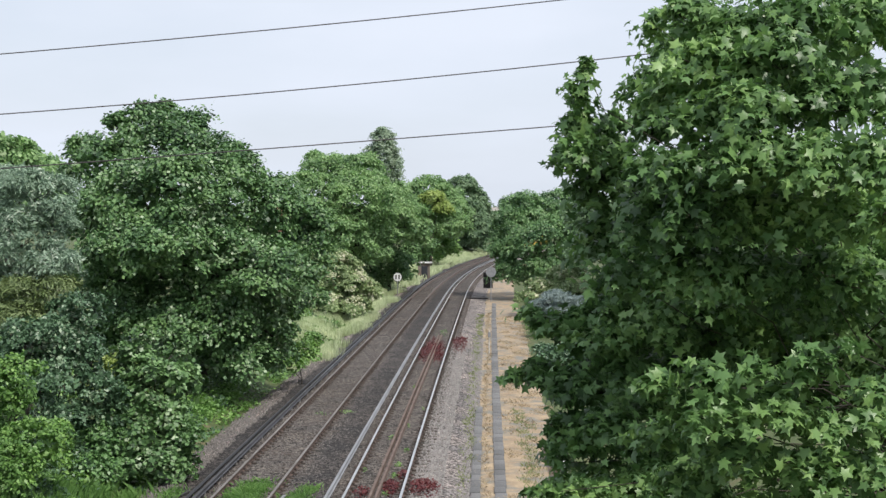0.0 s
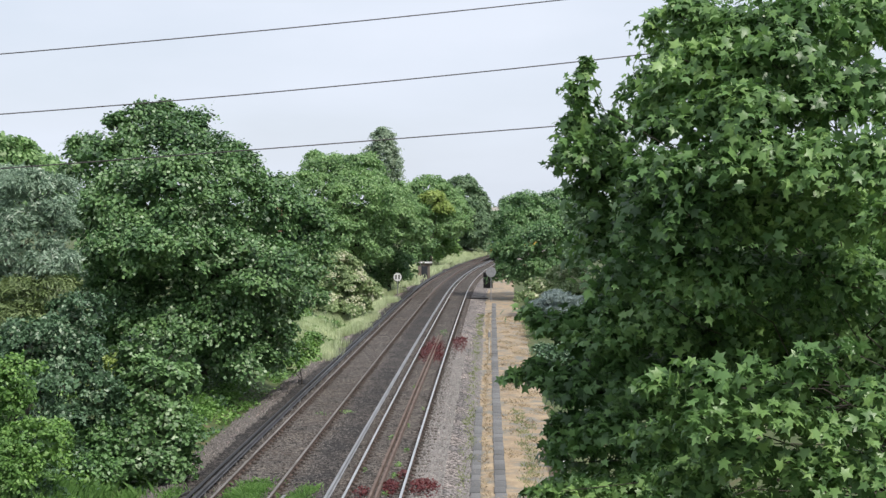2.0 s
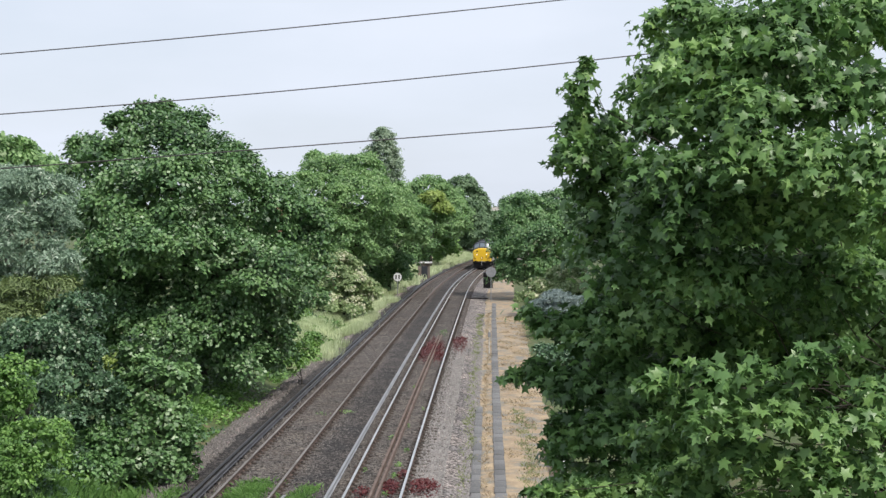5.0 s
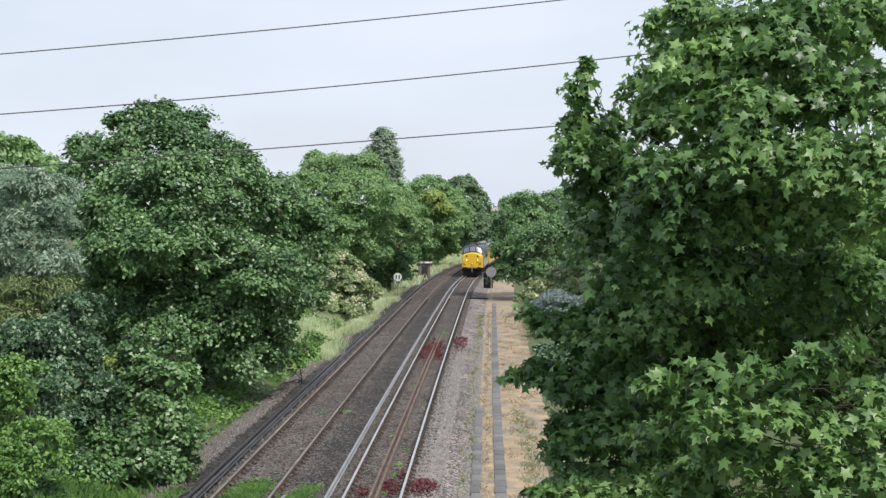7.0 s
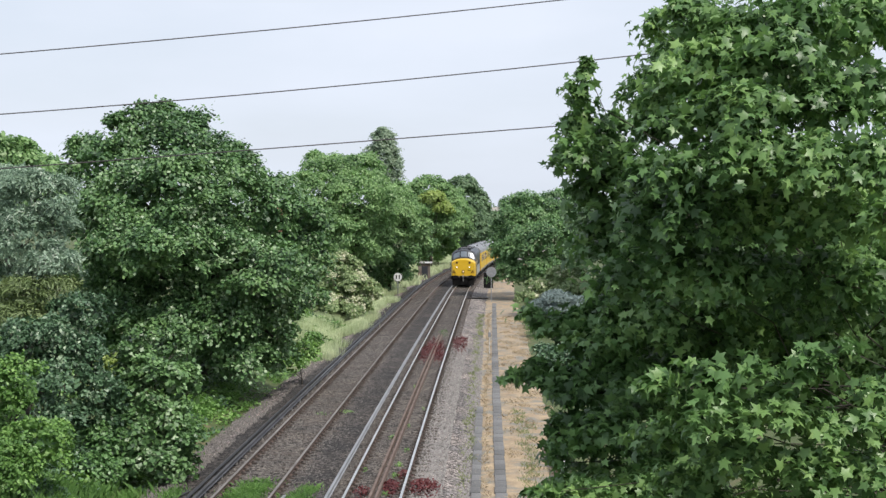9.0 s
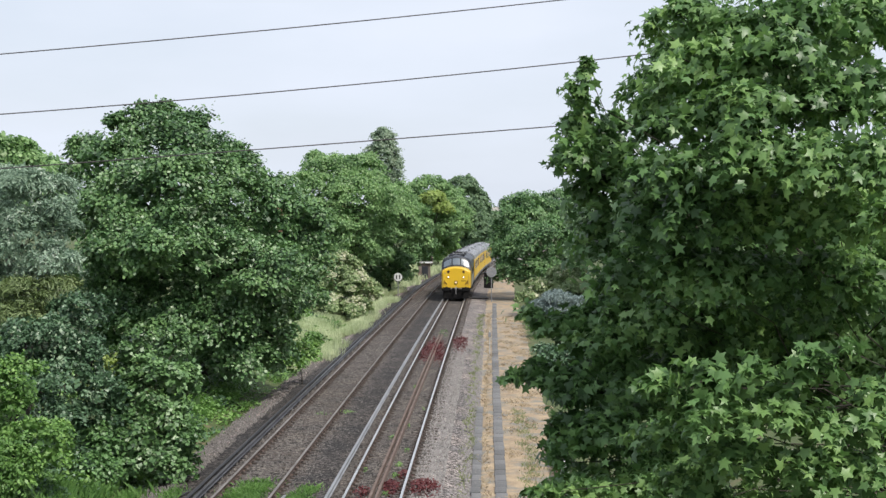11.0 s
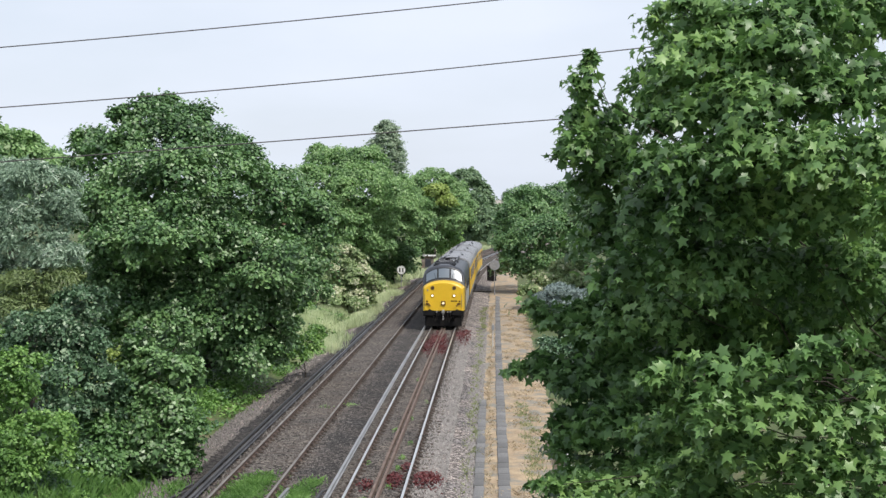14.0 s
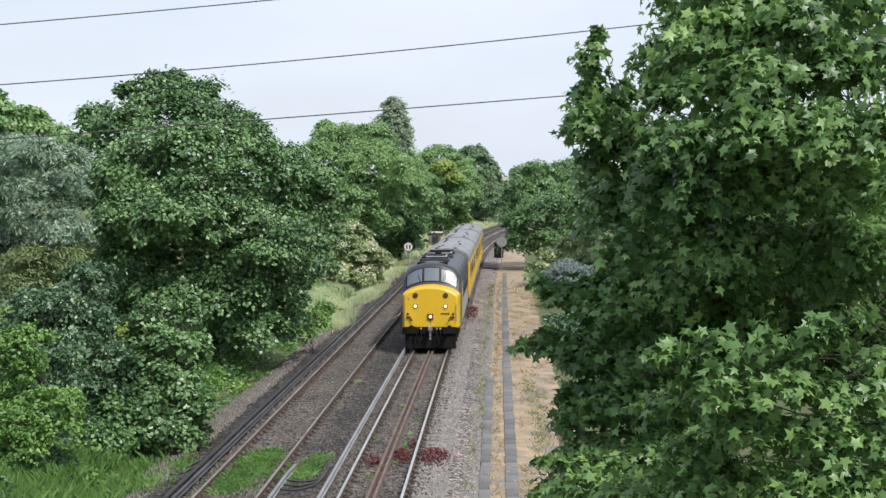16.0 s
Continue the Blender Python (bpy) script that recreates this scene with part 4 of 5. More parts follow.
def tufts(name, label, category, spots, height, mat, seed, width=0.014, lean=0.35):
    """Grass: blades in tufts. spots: (x, y, rx, ry, count)."""
    rng = np.random.default_rng(seed)
    vs, fs, base = [], [], 0
    for x, y, rx, ry, n in spots:
        d = rng.normal(size=(n, 2)) * 0.55
        px, py = x + d[:, 0] * rx, y + d[:, 1] * ry
        pz = np.array([bed_z(a, b) for a, b in zip(px, py)])
        h = height * rng.uniform(0.45, 1.15, n)
        an = rng.uniform(0, 6.283, n)
        lx, ly = rng.normal(size=n) * lean, rng.normal(size=n) * lean
        w = width * rng.uniform(0.7, 1.5, n)
        ox, oy = np.cos(an) * w, np.sin(an) * w
        p0 = np.stack([px - ox, py - oy, pz - 0.02], 1)
        p1 = np.stack([px + ox, py + oy, pz - 0.02], 1)
        p2 = np.stack([px + ox * 0.7 + lx * h * 0.35, py + oy * 0.7 + ly * h * 0.35, pz + h * 0.6], 1)
        p3 = np.stack([px + lx * h, py + ly * h, pz + h], 1)
        vs.append(np.stack([p0, p1, p2, p3], 1).reshape(-1, 3))
        i = base + np.arange(n)[:, None] * 4
        fs.append(np.concatenate([i + np.array([0, 1, 2]), i + np.array([0, 2, 3])]))
        base += 4 * n
    ob = mesh_of(name, np.concatenate(vs), np.concatenate(fs), mat)
    return tagged(ob, label, category, kind="stuff")


def bed_z(x, y):
    u = x - centre(y)
    if -5.9 < u < 1.8:
        return -0.20
    if -7.4 < u <= -5.9:
        return -0.2 - 0.3 * (-5.9 - u)
    if 1.8 <= u < 5.5:
        return -0.36
    return ground_z(x, y)


def low_plants(name, label, category, spots, height, mat, size, seed, outline=LEAF_OVAL):
    """Low leafy weeds: small leaves close over the ground. spots: (x, y, rx, ry, count)."""
    rng = np.random.default_rng(seed)
    cs = []
    for x, y, rx, ry, n in spots:
        d = rng.normal(size=(n, 2)) * 0.5
        px, py = x + d[:, 0] * rx, y + d[:, 1] * ry
        dome = np.exp(-(d ** 2).sum(1) * 1.2)
        pz = np.array([bed_z(a, b) for a, b in zip(px, py)]) + height * dome * rng.uniform(0.15, 1.0, n)
        cs.append(np.stack([px, py, pz], 1))
    c = np.concatenate(cs)
    nn = rng.normal(size=c.shape) * 0.6 + (0, 0, 1.0)
    v, f = leaves(c, nn, size, outline, rng)
    ob = mesh_of(name, v, f, mat)
    return tagged(ob, label, category, kind="stuff")


# ---- trees and bushes ----
build_tree("sycamore_tree", "tall dense dark green sycamore tree on the bank", "tree", (-10.6, 70.5),
           [(-12.53, 71, 10.6, 2.28, 1.57), (-14.27, 69, 9.47, 2.22, 1.36), (-16.08, 71, 10.24, 0.91, 0.91), (-9.73, 70, 9.2, 1.88, 1.3), (-11.58, 67, 8.21, 3.59, 1.79), (-8.18, 69, 7.7, 2.27, 1.63), (-6.55, 70, 6.2, 1.45, 1.8), (-14.91, 68, 7.21, 1.6, 1.6), (-11.32, 65.5, 5.97, 3.51, 1.64), (-8.3, 66, 5.14, 2.83, 1.7), (-13.77, 66, 4.67, 1.89, 1.37)] + [(-12.28, 65, 2.9, 2.21, 0.98), (-9.41, 66, 3.25, 2.55, 1.41), (-7.28, 67, 3.19, 1.48, 1.58), (-8.77, 66, 1.37, 1.89, 1.13), (-13.17, 72, 11.98, 1.18, 0.67), (-11.42, 72, 11.57, 0.87, 0.77), (-14.51, 71, 11.41, 0.71, 0.71), (-9.43, 71, 10.34, 0.61, 0.61), (-11.44, 69, 4.05, 3.45, 2.22), (-6.41, 68.5, 4.07, 1.27, 1.47), (-7.11, 66.8, 2.25, 1.05, 1.34)],
           L_SYCAMORE, 0.16, LEAF_WIDE, 21, 0.6, 110, 1.0, trunk=0.32, bumps=9)
build_tree("grey_willow_tree", "silvery grey-green willow beside the line", "tree", (-13.2, 50.5),
           [(-12.93, 50, 7.97, 1.29, 0.93), (-14.28, 52, 8.44, 0.93, 0.74), (-12.01, 49, 7.12, 0.7, 0.81), (-13.2, 49, 6.6, 1.4, 0.98), (-11.99, 48.5, 6, 0.87, 0.69), (-13.37, 49, 5.19, 1.05, 0.88), (-15.68, 52, 7.1, 1.3, 2.04), (-15.25, 50, 4.61, 1.25, 1.61)],
           L_WILLOW, 0.15, LEAF_SLIM, 22, 0.32, 84, 2.6, bumps=6, trunk=0.16, up=1.0, inner=2.2, loose=0.8)
build_tree("olive_bush", "straggling olive-green bush among the willows", "bush", (-12.9, 47.6),
           [(-12.65, 47.6, 5.09, 1.02, 0.51), (-11.73, 48, 5.27, 0.72, 0.31), (-12.71, 47.2, 4.43, 1.18, 0.51)],
           L_TWIGGY, 0.13, LEAF_SLIM, 122, 0.3, 70, 5, trunk=0.06)
build_tree("grey_willow_bush", "dark grey-green willow bush on the bank", "bush", (-11.4, 45.5),
           [(-10.9, 47, 4.48, 0.81, 0.67), (-11.73, 46, 3.77, 1.18, 0.69), (-10.99, 45.5, 2.59, 1.3, 0.91), (-10.25, 46, 3.19, 0.62, 0.76), (-10.99, 45, 1.28, 1.03, 1.16), (-9.82, 45.5, 2.02, 0.65, 0.85), (-10.74, 44.6, 0.29, 0.96, 0.64), (-12.39, 46, 3.19, 0.99, 0.99)],
           L_DULL, 0.13, LEAF_OVAL, 23, 0.32, 70, 3, bumps=6, trunk=0.1, loose=0.7)
build_tree("green_bush", "light green leafy bush at the foot of the bank", "bush", (-11.2, 41.5),
           [(-11.43, 42, 2.81, 0.69, 0.93), (-10.57, 41, 1.38, 0.91, 0.85), (-11.17, 40.5, 0.95, 0.93, 0.9), (-12.36, 42, 2.06, 0.9, 1.65)],
           L_FRESH, 0.12, LEAF_OVAL, 24, 0.3, 66, 3.2, bumps=6, trunk=0.07)
build_tree("green_bush", "mid-green low bush beside the willow", "bush", (-9.7, 45.4),
           [(-9.81, 45.6, 0.95, 0.75, 0.68), (-9.83, 44.8, 0.26, 0.86, 0.51)],
           L_BUSH, 0.13, LEAF_OVAL, 124, 0.3, 60, 5, trunk=0.06)
build_tree("sycamore_sapling", "upright leafy sycamore sapling with some pale upturned leaves", "bush", (-8.5, 47.2),
           [(-9.13, 47, 3.4, 0.47, 0.67), (-8.04, 47.5, 3.53, 0.54, 0.61), (-8.47, 46.6, 2.44, 1.03, 0.93), (-8.36, 46, 1.19, 1.12, 0.92), (-7.66, 47, 2.23, 0.47, 0.94), (-9.4, 47, 2.06, 0.47, 0.94), (-9.05, 47, 3.91, 0.2, 0.24), (-8.13, 47.5, 3.99, 0.22, 0.24), (-8.33, 45.8, 0.5, 1.08, 0.49), (-8.17, 45.4, 0.13, 0.94, 0.39)],
           L_WHITE, 0.14, LEAF_WIDE, 25, 0.27, 44, 4, bumps=5, trunk=0.07)
build_tree("weedy_bush", "bright yellow-green weeds and shrubs at the foot of the bank", "bush", (-6.4, 71.5),
           [(-6.33, 72, 1.23, 0.82, 0.62), (-6.7, 69, 0.89, 0.64, 0.44), (-6.19, 76, 1.43, 0.6, 0.43)],
           L_FRESH, 0.14, LEAF_OVAL, 126, 0.28, 44, 4, trunk=0.04)
build_tree("yellow_green_bush", "yellow-green shrub under the big tree", "bush", (-10.5, 49.2),
           [(-10.4, 49, 2.48, 0.49, 0.63), (-10.04, 49.4, 2.71, 0.39, 0.53), (-10.67, 48.8, 2.07, 0.42, 0.52)],
           L_OLIVE, 0.12, LEAF_OVAL, 26, 0.26, 50, 6, trunk=0.06)
build_tree("background_tree", "rounded green tree behind the willows", "tree", (-27.5, 100),
           [(-27.72, 100, 10.76, 2.21, 1.71), (-26.45, 104, 10.34, 1.63, 1.19), (-29.2, 98, 11.04, 2.1, 2.1), (-27.56, 101, 8.63, 2.89, 2.53), (-25.41, 104, 9.41, 1.11, 1.11)],
           L_ASH, 0.3, LEAF_WIDE, 27, 0.7, 90, 0.9, bumps=6, trunk=0.3)
build_tree("ash_tree", "tall mid-green ash tree above the grassy verge", "tree", (-8.6, 153.0),
           [(-11.29, 152, 11.64, 2.39, 2.06), (-8.31, 153, 11.45, 2.62, 2.08), (-12.22, 150, 9.22, 2.79, 2.46), (-7.61, 150, 8.37, 3.54, 3), (-10.22, 149, 5.49, 3.51, 2.98), (-4.98, 155, 8.4, 2.1, 2.44), (-3.39, 158, 6.39, 2.14, 2.37), (-12.16, 152, 5.45, 2.71, 3.26), (-7.82, 152, 4.9, 3.26, 3.26)],
           L_ASH, 0.21, LEAF_WIDE, 28, 0.6, 80, 1.0, trunk=0.35, bumps=8, loose=0.6)
build_tree("ash_tree", "rounded dark green young ash tree by the line", "tree", (-5.6, 164.0),
           [(-7.64, 162, 4.16, 3.47, 2.66), (-4.8, 164, 4.59, 2.58, 2.69), (-5.32, 162, 1.96, 2.43, 1.97), (-2.49, 166, 4.32, 1.54, 2.61), (-10.01, 163, 2.86, 2.68, 2.33), (-7.18, 162, 0.8, 2.31, 1.16)],
           L_YOUNG, 0.21, LEAF_WIDE, 29, 0.55, 76, 1.2, bumps=7, trunk=0.2)
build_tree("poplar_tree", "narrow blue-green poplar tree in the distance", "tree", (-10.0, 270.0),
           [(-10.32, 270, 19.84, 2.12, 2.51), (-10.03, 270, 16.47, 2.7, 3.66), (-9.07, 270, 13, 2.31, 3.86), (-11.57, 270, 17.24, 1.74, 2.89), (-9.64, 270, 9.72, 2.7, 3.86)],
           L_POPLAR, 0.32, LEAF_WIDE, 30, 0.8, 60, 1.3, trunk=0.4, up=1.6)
build_tree("background_tree", "rounded green tree beyond the bend", "tree", (-2.4, 240.0),
           [(-2.4, 240, 11, 3.26, 2.57), (-3.4, 238, 8.42, 2.72, 2.72), (0.69, 240, 8.77, 3.26, 2.91), (1.52, 236, 5.88, 2.7, 2.36), (-1.19, 238, 6.04, 3.4, 3.4)],
           L_ASH, 0.29, LEAF_WIDE, 31, 0.75, 60, 0.9, bumps=6, trunk=0.35)
build_tree("yellow_tree", "small tree with yellowing leaves", "tree", (-1.7, 235.0),
           [(-1.5, 234, 10.08, 1.67, 1.17), (-0.33, 234, 8.74, 1.5, 1.17)],
           L_OLIVE, 0.34, LEAF_WIDE, 32, 0.6, 70, 1.8, trunk=0.15)
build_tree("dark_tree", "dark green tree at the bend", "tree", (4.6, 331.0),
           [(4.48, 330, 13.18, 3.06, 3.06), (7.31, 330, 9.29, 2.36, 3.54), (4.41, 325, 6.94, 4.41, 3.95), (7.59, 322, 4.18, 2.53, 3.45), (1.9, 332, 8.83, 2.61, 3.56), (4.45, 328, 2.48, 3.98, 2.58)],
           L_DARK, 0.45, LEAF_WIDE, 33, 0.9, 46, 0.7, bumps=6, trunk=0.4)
build_tree("light_bush", "light green bush beside the bend", "bush", (-0.8, 245.0),
           [(-0.79, 245, 3.81, 2.45, 1.93), (-2.06, 240, 1.74, 2.06, 1.54), (0.7, 245, 2.5, 1.75, 1.75)],
           L_FRESH, 0.32, LEAF_WIDE, 34, 0.6, 60, 1.8, trunk=0.12)
build_tree("elder_bush", "cream-flowered elder bush on the verge", "bush", (-7.4, 118.0),
           [(-7.54, 118, 3.69, 1.35, 1.1), (-6.6, 117, 2.3, 1.42, 1), (-5.65, 118, 1.67, 0.93, 0.51), (-8.19, 117, 2.55, 1.25, 1.25), (-8.78, 116, 1.27, 1.41, 0.66), (-7.06, 117, 1.09, 1.84, 0.5), (-5.87, 119, 1.96, 1.11, 0.85), (-9.52, 119, 2.68, 1.36, 1.7), (-7.62, 116, 0.73, 2.07, 0.41)],
           L_ELDER, 0.18, LEAF_BROAD, 35, 0.36, 80, 2.2, bumps=6, trunk=0.1)
build_tree("dark_tree", "dark green trees closing the bend", "tree", (11.5, 351.0),
           [(9.75, 350, 5.4, 2.75, 3.5), (13.08, 352, 4.13, 3.27, 3.27), (7.76, 345, -0.11, 1.97, 1.73), (15.39, 356, 6.39, 3.31, 4.32), (10.69, 340, -0.37, 1.94, 1.46)],
           L_DARK, 0.5, LEAF_WIDE, 43, 0.9, 40, 1.0, trunk=0.3)
build_tree("dark_green_tree", "dense dark green tree beside the path", "tree", (8.8, 150.5),
           [(8.04, 152, 7.84, 2.5, 1.95), (11.22, 154, 8.06, 2.42, 1.98), (6.43, 150, 6.44, 1.82, 1.93), (5.54, 149, 4.31, 1.17, 1.92), (8.72, 147, 4.46, 3.15, 2.52), (11.63, 148, 4.86, 2.54, 2.75), (7.04, 147, 2.26, 2.31, 1.68), (10.22, 146, 1.87, 2.71, 1.46), (13.72, 150, 5.47, 2.14, 2.95), (5.14, 150, 6.01, 0.75, 1.18)],
           L_YOUNG, 0.2, LEAF_WIDE, 36, 0.55, 70, 1.2, bumps=7, trunk=0.3)
build_tree("elder_bush", "cream-flowered elder bush by the path", "bush", (9.6, 125.0),
           [(9.57, 124, 2.79, 1.51, 0.97), (7.82, 123, 1.78, 1.41, 0.79), (10.28, 122, 1.47, 1.66, 1.05), (6.54, 122, 1.21, 0.96, 0.52), (8.98, 122, 0.6, 2.18, 0.96)],
           L_ELDER, 0.18, LEAF_BROAD, 37, 0.34, 80, 2.2, bumps=6, trunk=0.1)
build_tree("silver_shrub", "low blue-grey silvery shrub", "bush", (8.3, 112.5),
           [(8.04, 112, 1.64, 1.12, 0.56), (9.52, 112, 1.32, 0.96, 0.48), (6.84, 112, 1.16, 0.72, 0.4), (8.24, 112, 0.68, 1.76, 0.56)],
           L_SILVER, 0.15, LEAF_SLIM, 38, 0.26, 80, 6, trunk=0.06)
build_tree("background_tree", "green tree behind the path", "tree", (13.54, 120), lumps(13.54, 120, 6.7, 3.9, 3.4, 8, 39, 0.5),
           L_DARK, 0.34, LEAF_WIDE, 39, 0.8, 60, 1.1, trunk=0.3)
build_tree("background_tree", "green tree behind the path", "tree", (16.6, 90), lumps(16.6, 90, 6.2, 4.8, 3.9, 8, 139, 0.5),
           L_DARK, 0.34, LEAF_WIDE, 139, 0.8, 60, 1.1, trunk=0.3)
build_tree("background_tree", "green tree behind the path", "tree", (18.65, 70), lumps(18.65, 70, 6.5, 4.25, 3.75, 8, 140, 0.5),
           L_DARK, 0.34, LEAF_WIDE, 140, 0.8, 60, 1.1, trunk=0.3)
build_tree("bramble_bush", "low green bramble bush beside the dry path", "bush", (8.2, 100.5),
           [(7.72, 100, 0.04, 1.71, 0.86), (6.41, 102, 0.26, 0.87, 0.58), (9.66, 98, 0.54, 1.75, 1.19), (6.15, 118, -0.52, 0.76, 0.46)],
           L_FRESH, 0.16, LEAF_BROAD, 41, 0.36, 70, 3.6, trunk=0.05)
build_tree("bramble_bush", "green bramble bush beside the dry path", "bush", (7.2, 77.5),
           [(6.3, 78, 0.27, 1.62, 0.89), (8.04, 76, 0.72, 1.57, 1.14), (5.28, 84, 0.17, 0.6, 0.48)],
           L_DULL, 0.15, LEAF_BROAD, 42, 0.36, 70, 3.6, trunk=0.05)
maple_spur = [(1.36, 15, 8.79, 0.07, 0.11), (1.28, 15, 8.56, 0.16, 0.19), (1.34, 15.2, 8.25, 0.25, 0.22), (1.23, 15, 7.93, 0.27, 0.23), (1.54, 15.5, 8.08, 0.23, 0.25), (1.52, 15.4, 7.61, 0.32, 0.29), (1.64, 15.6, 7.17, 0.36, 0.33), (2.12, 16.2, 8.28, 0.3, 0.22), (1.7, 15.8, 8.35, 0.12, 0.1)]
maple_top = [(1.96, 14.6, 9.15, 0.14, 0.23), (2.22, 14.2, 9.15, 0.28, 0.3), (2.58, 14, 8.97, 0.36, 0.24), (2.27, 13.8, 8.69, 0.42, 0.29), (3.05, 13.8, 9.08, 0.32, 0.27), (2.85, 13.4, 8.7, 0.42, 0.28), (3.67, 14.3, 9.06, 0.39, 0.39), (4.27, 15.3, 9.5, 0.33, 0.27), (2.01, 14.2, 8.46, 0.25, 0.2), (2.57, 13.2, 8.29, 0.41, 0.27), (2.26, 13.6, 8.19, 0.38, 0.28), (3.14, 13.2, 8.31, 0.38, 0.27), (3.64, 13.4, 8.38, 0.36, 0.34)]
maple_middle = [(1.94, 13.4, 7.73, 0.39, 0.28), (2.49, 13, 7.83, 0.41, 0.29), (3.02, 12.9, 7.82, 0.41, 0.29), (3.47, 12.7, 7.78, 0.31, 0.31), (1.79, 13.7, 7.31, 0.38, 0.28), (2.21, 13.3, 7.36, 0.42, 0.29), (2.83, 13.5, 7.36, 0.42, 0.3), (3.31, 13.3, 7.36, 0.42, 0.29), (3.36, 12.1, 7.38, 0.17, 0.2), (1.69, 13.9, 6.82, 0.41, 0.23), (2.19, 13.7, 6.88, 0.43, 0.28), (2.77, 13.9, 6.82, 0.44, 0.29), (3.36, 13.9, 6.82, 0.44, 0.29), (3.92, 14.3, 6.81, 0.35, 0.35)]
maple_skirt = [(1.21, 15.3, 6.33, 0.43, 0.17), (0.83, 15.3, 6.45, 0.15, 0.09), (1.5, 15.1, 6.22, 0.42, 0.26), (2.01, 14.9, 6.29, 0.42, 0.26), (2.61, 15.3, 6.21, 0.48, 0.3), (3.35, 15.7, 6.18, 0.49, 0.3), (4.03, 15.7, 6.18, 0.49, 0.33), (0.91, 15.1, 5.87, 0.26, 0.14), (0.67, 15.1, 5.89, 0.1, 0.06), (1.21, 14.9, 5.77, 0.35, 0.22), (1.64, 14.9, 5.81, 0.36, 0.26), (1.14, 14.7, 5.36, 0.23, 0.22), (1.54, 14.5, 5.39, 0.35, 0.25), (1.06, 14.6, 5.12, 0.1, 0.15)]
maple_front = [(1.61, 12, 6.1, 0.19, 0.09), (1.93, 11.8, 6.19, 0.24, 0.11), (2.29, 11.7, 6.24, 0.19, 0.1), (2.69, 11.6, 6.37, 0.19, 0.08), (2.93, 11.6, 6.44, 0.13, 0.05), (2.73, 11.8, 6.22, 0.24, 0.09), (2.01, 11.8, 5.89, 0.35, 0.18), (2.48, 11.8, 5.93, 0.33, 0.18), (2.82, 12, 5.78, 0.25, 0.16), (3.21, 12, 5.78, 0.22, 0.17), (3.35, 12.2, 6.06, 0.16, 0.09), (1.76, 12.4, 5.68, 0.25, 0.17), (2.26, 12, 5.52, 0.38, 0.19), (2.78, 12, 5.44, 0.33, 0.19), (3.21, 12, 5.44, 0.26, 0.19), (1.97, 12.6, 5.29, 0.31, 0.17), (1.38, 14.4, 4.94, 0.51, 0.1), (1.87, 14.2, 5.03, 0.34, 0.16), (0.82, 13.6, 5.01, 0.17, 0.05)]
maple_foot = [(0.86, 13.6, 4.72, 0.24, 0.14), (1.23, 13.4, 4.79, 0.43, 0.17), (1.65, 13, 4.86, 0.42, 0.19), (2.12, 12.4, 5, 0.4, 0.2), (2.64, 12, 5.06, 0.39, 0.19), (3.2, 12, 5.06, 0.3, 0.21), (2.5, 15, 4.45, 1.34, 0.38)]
# masses at x 6.6 to 7 are out of view, added to shade the crown
maple_heart_and_shade = [(3.29, 17.2, 8.84, 1.23, 0.8), (3.35, 17.2, 7.18, 1.41, 0.92), (4, 16.8, 5.8, 1.2, 0.84), (2.41, 16.2, 5.57, 0.98, 0.64), (1.59, 15.6, 5.14, 0.45, 0.39), (2.18, 15, 5.01, 0.54, 0.32), (1.74, 15.4, 6.5, 0.47, 0.17), (2.5, 15, 6.5, 0.64, 0.21), (3.3, 15, 6.5, 0.64, 0.21), (4.13, 15.2, 5.68, 0.36, 0.3), (1.77, 15.3, 7.86, 0.25, 0.25), (6.6, 17, 9, 1.7, 1.4), (6.6, 14.6, 8.6, 1.5, 1.3), (7, 15.5, 6.8, 1.6, 1.3), (5.2, 16.6, 10.1, 1.3, 0.8), (5.6, 14.5, 5.2, 1.4, 1.1)]
build_tree("maple_tree", "large maple tree with lobed bright and dark green leaves", "tree", (6.4, 18.6), maple_spur + maple_top + maple_middle + maple_skirt + maple_front + maple_foot + maple_heart_and_shade,
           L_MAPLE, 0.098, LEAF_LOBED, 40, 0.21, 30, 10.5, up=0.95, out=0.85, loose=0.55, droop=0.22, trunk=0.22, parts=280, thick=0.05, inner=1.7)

# far woods that close the horizon
rng = np.random.default_rng(5)
cs = []
for x0 in range(-700, 720, 14):
    yy = 560 + 60 * math.sin(x0 * 0.02)
    hh = 9 + 3.5 * noise.noise((x0 * 0.03, 2.0, 0.0))
    k = 420
    cs.append(np.stack([x0 + rng.normal(size=k) * 7, yy + rng.normal(size=k) * 6, 2 + hh * rng.random(k) ** 0.7], 1))
c = np.concatenate(cs)
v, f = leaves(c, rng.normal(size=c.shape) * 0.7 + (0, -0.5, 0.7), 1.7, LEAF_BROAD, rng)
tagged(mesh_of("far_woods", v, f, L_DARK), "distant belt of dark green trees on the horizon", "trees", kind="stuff")


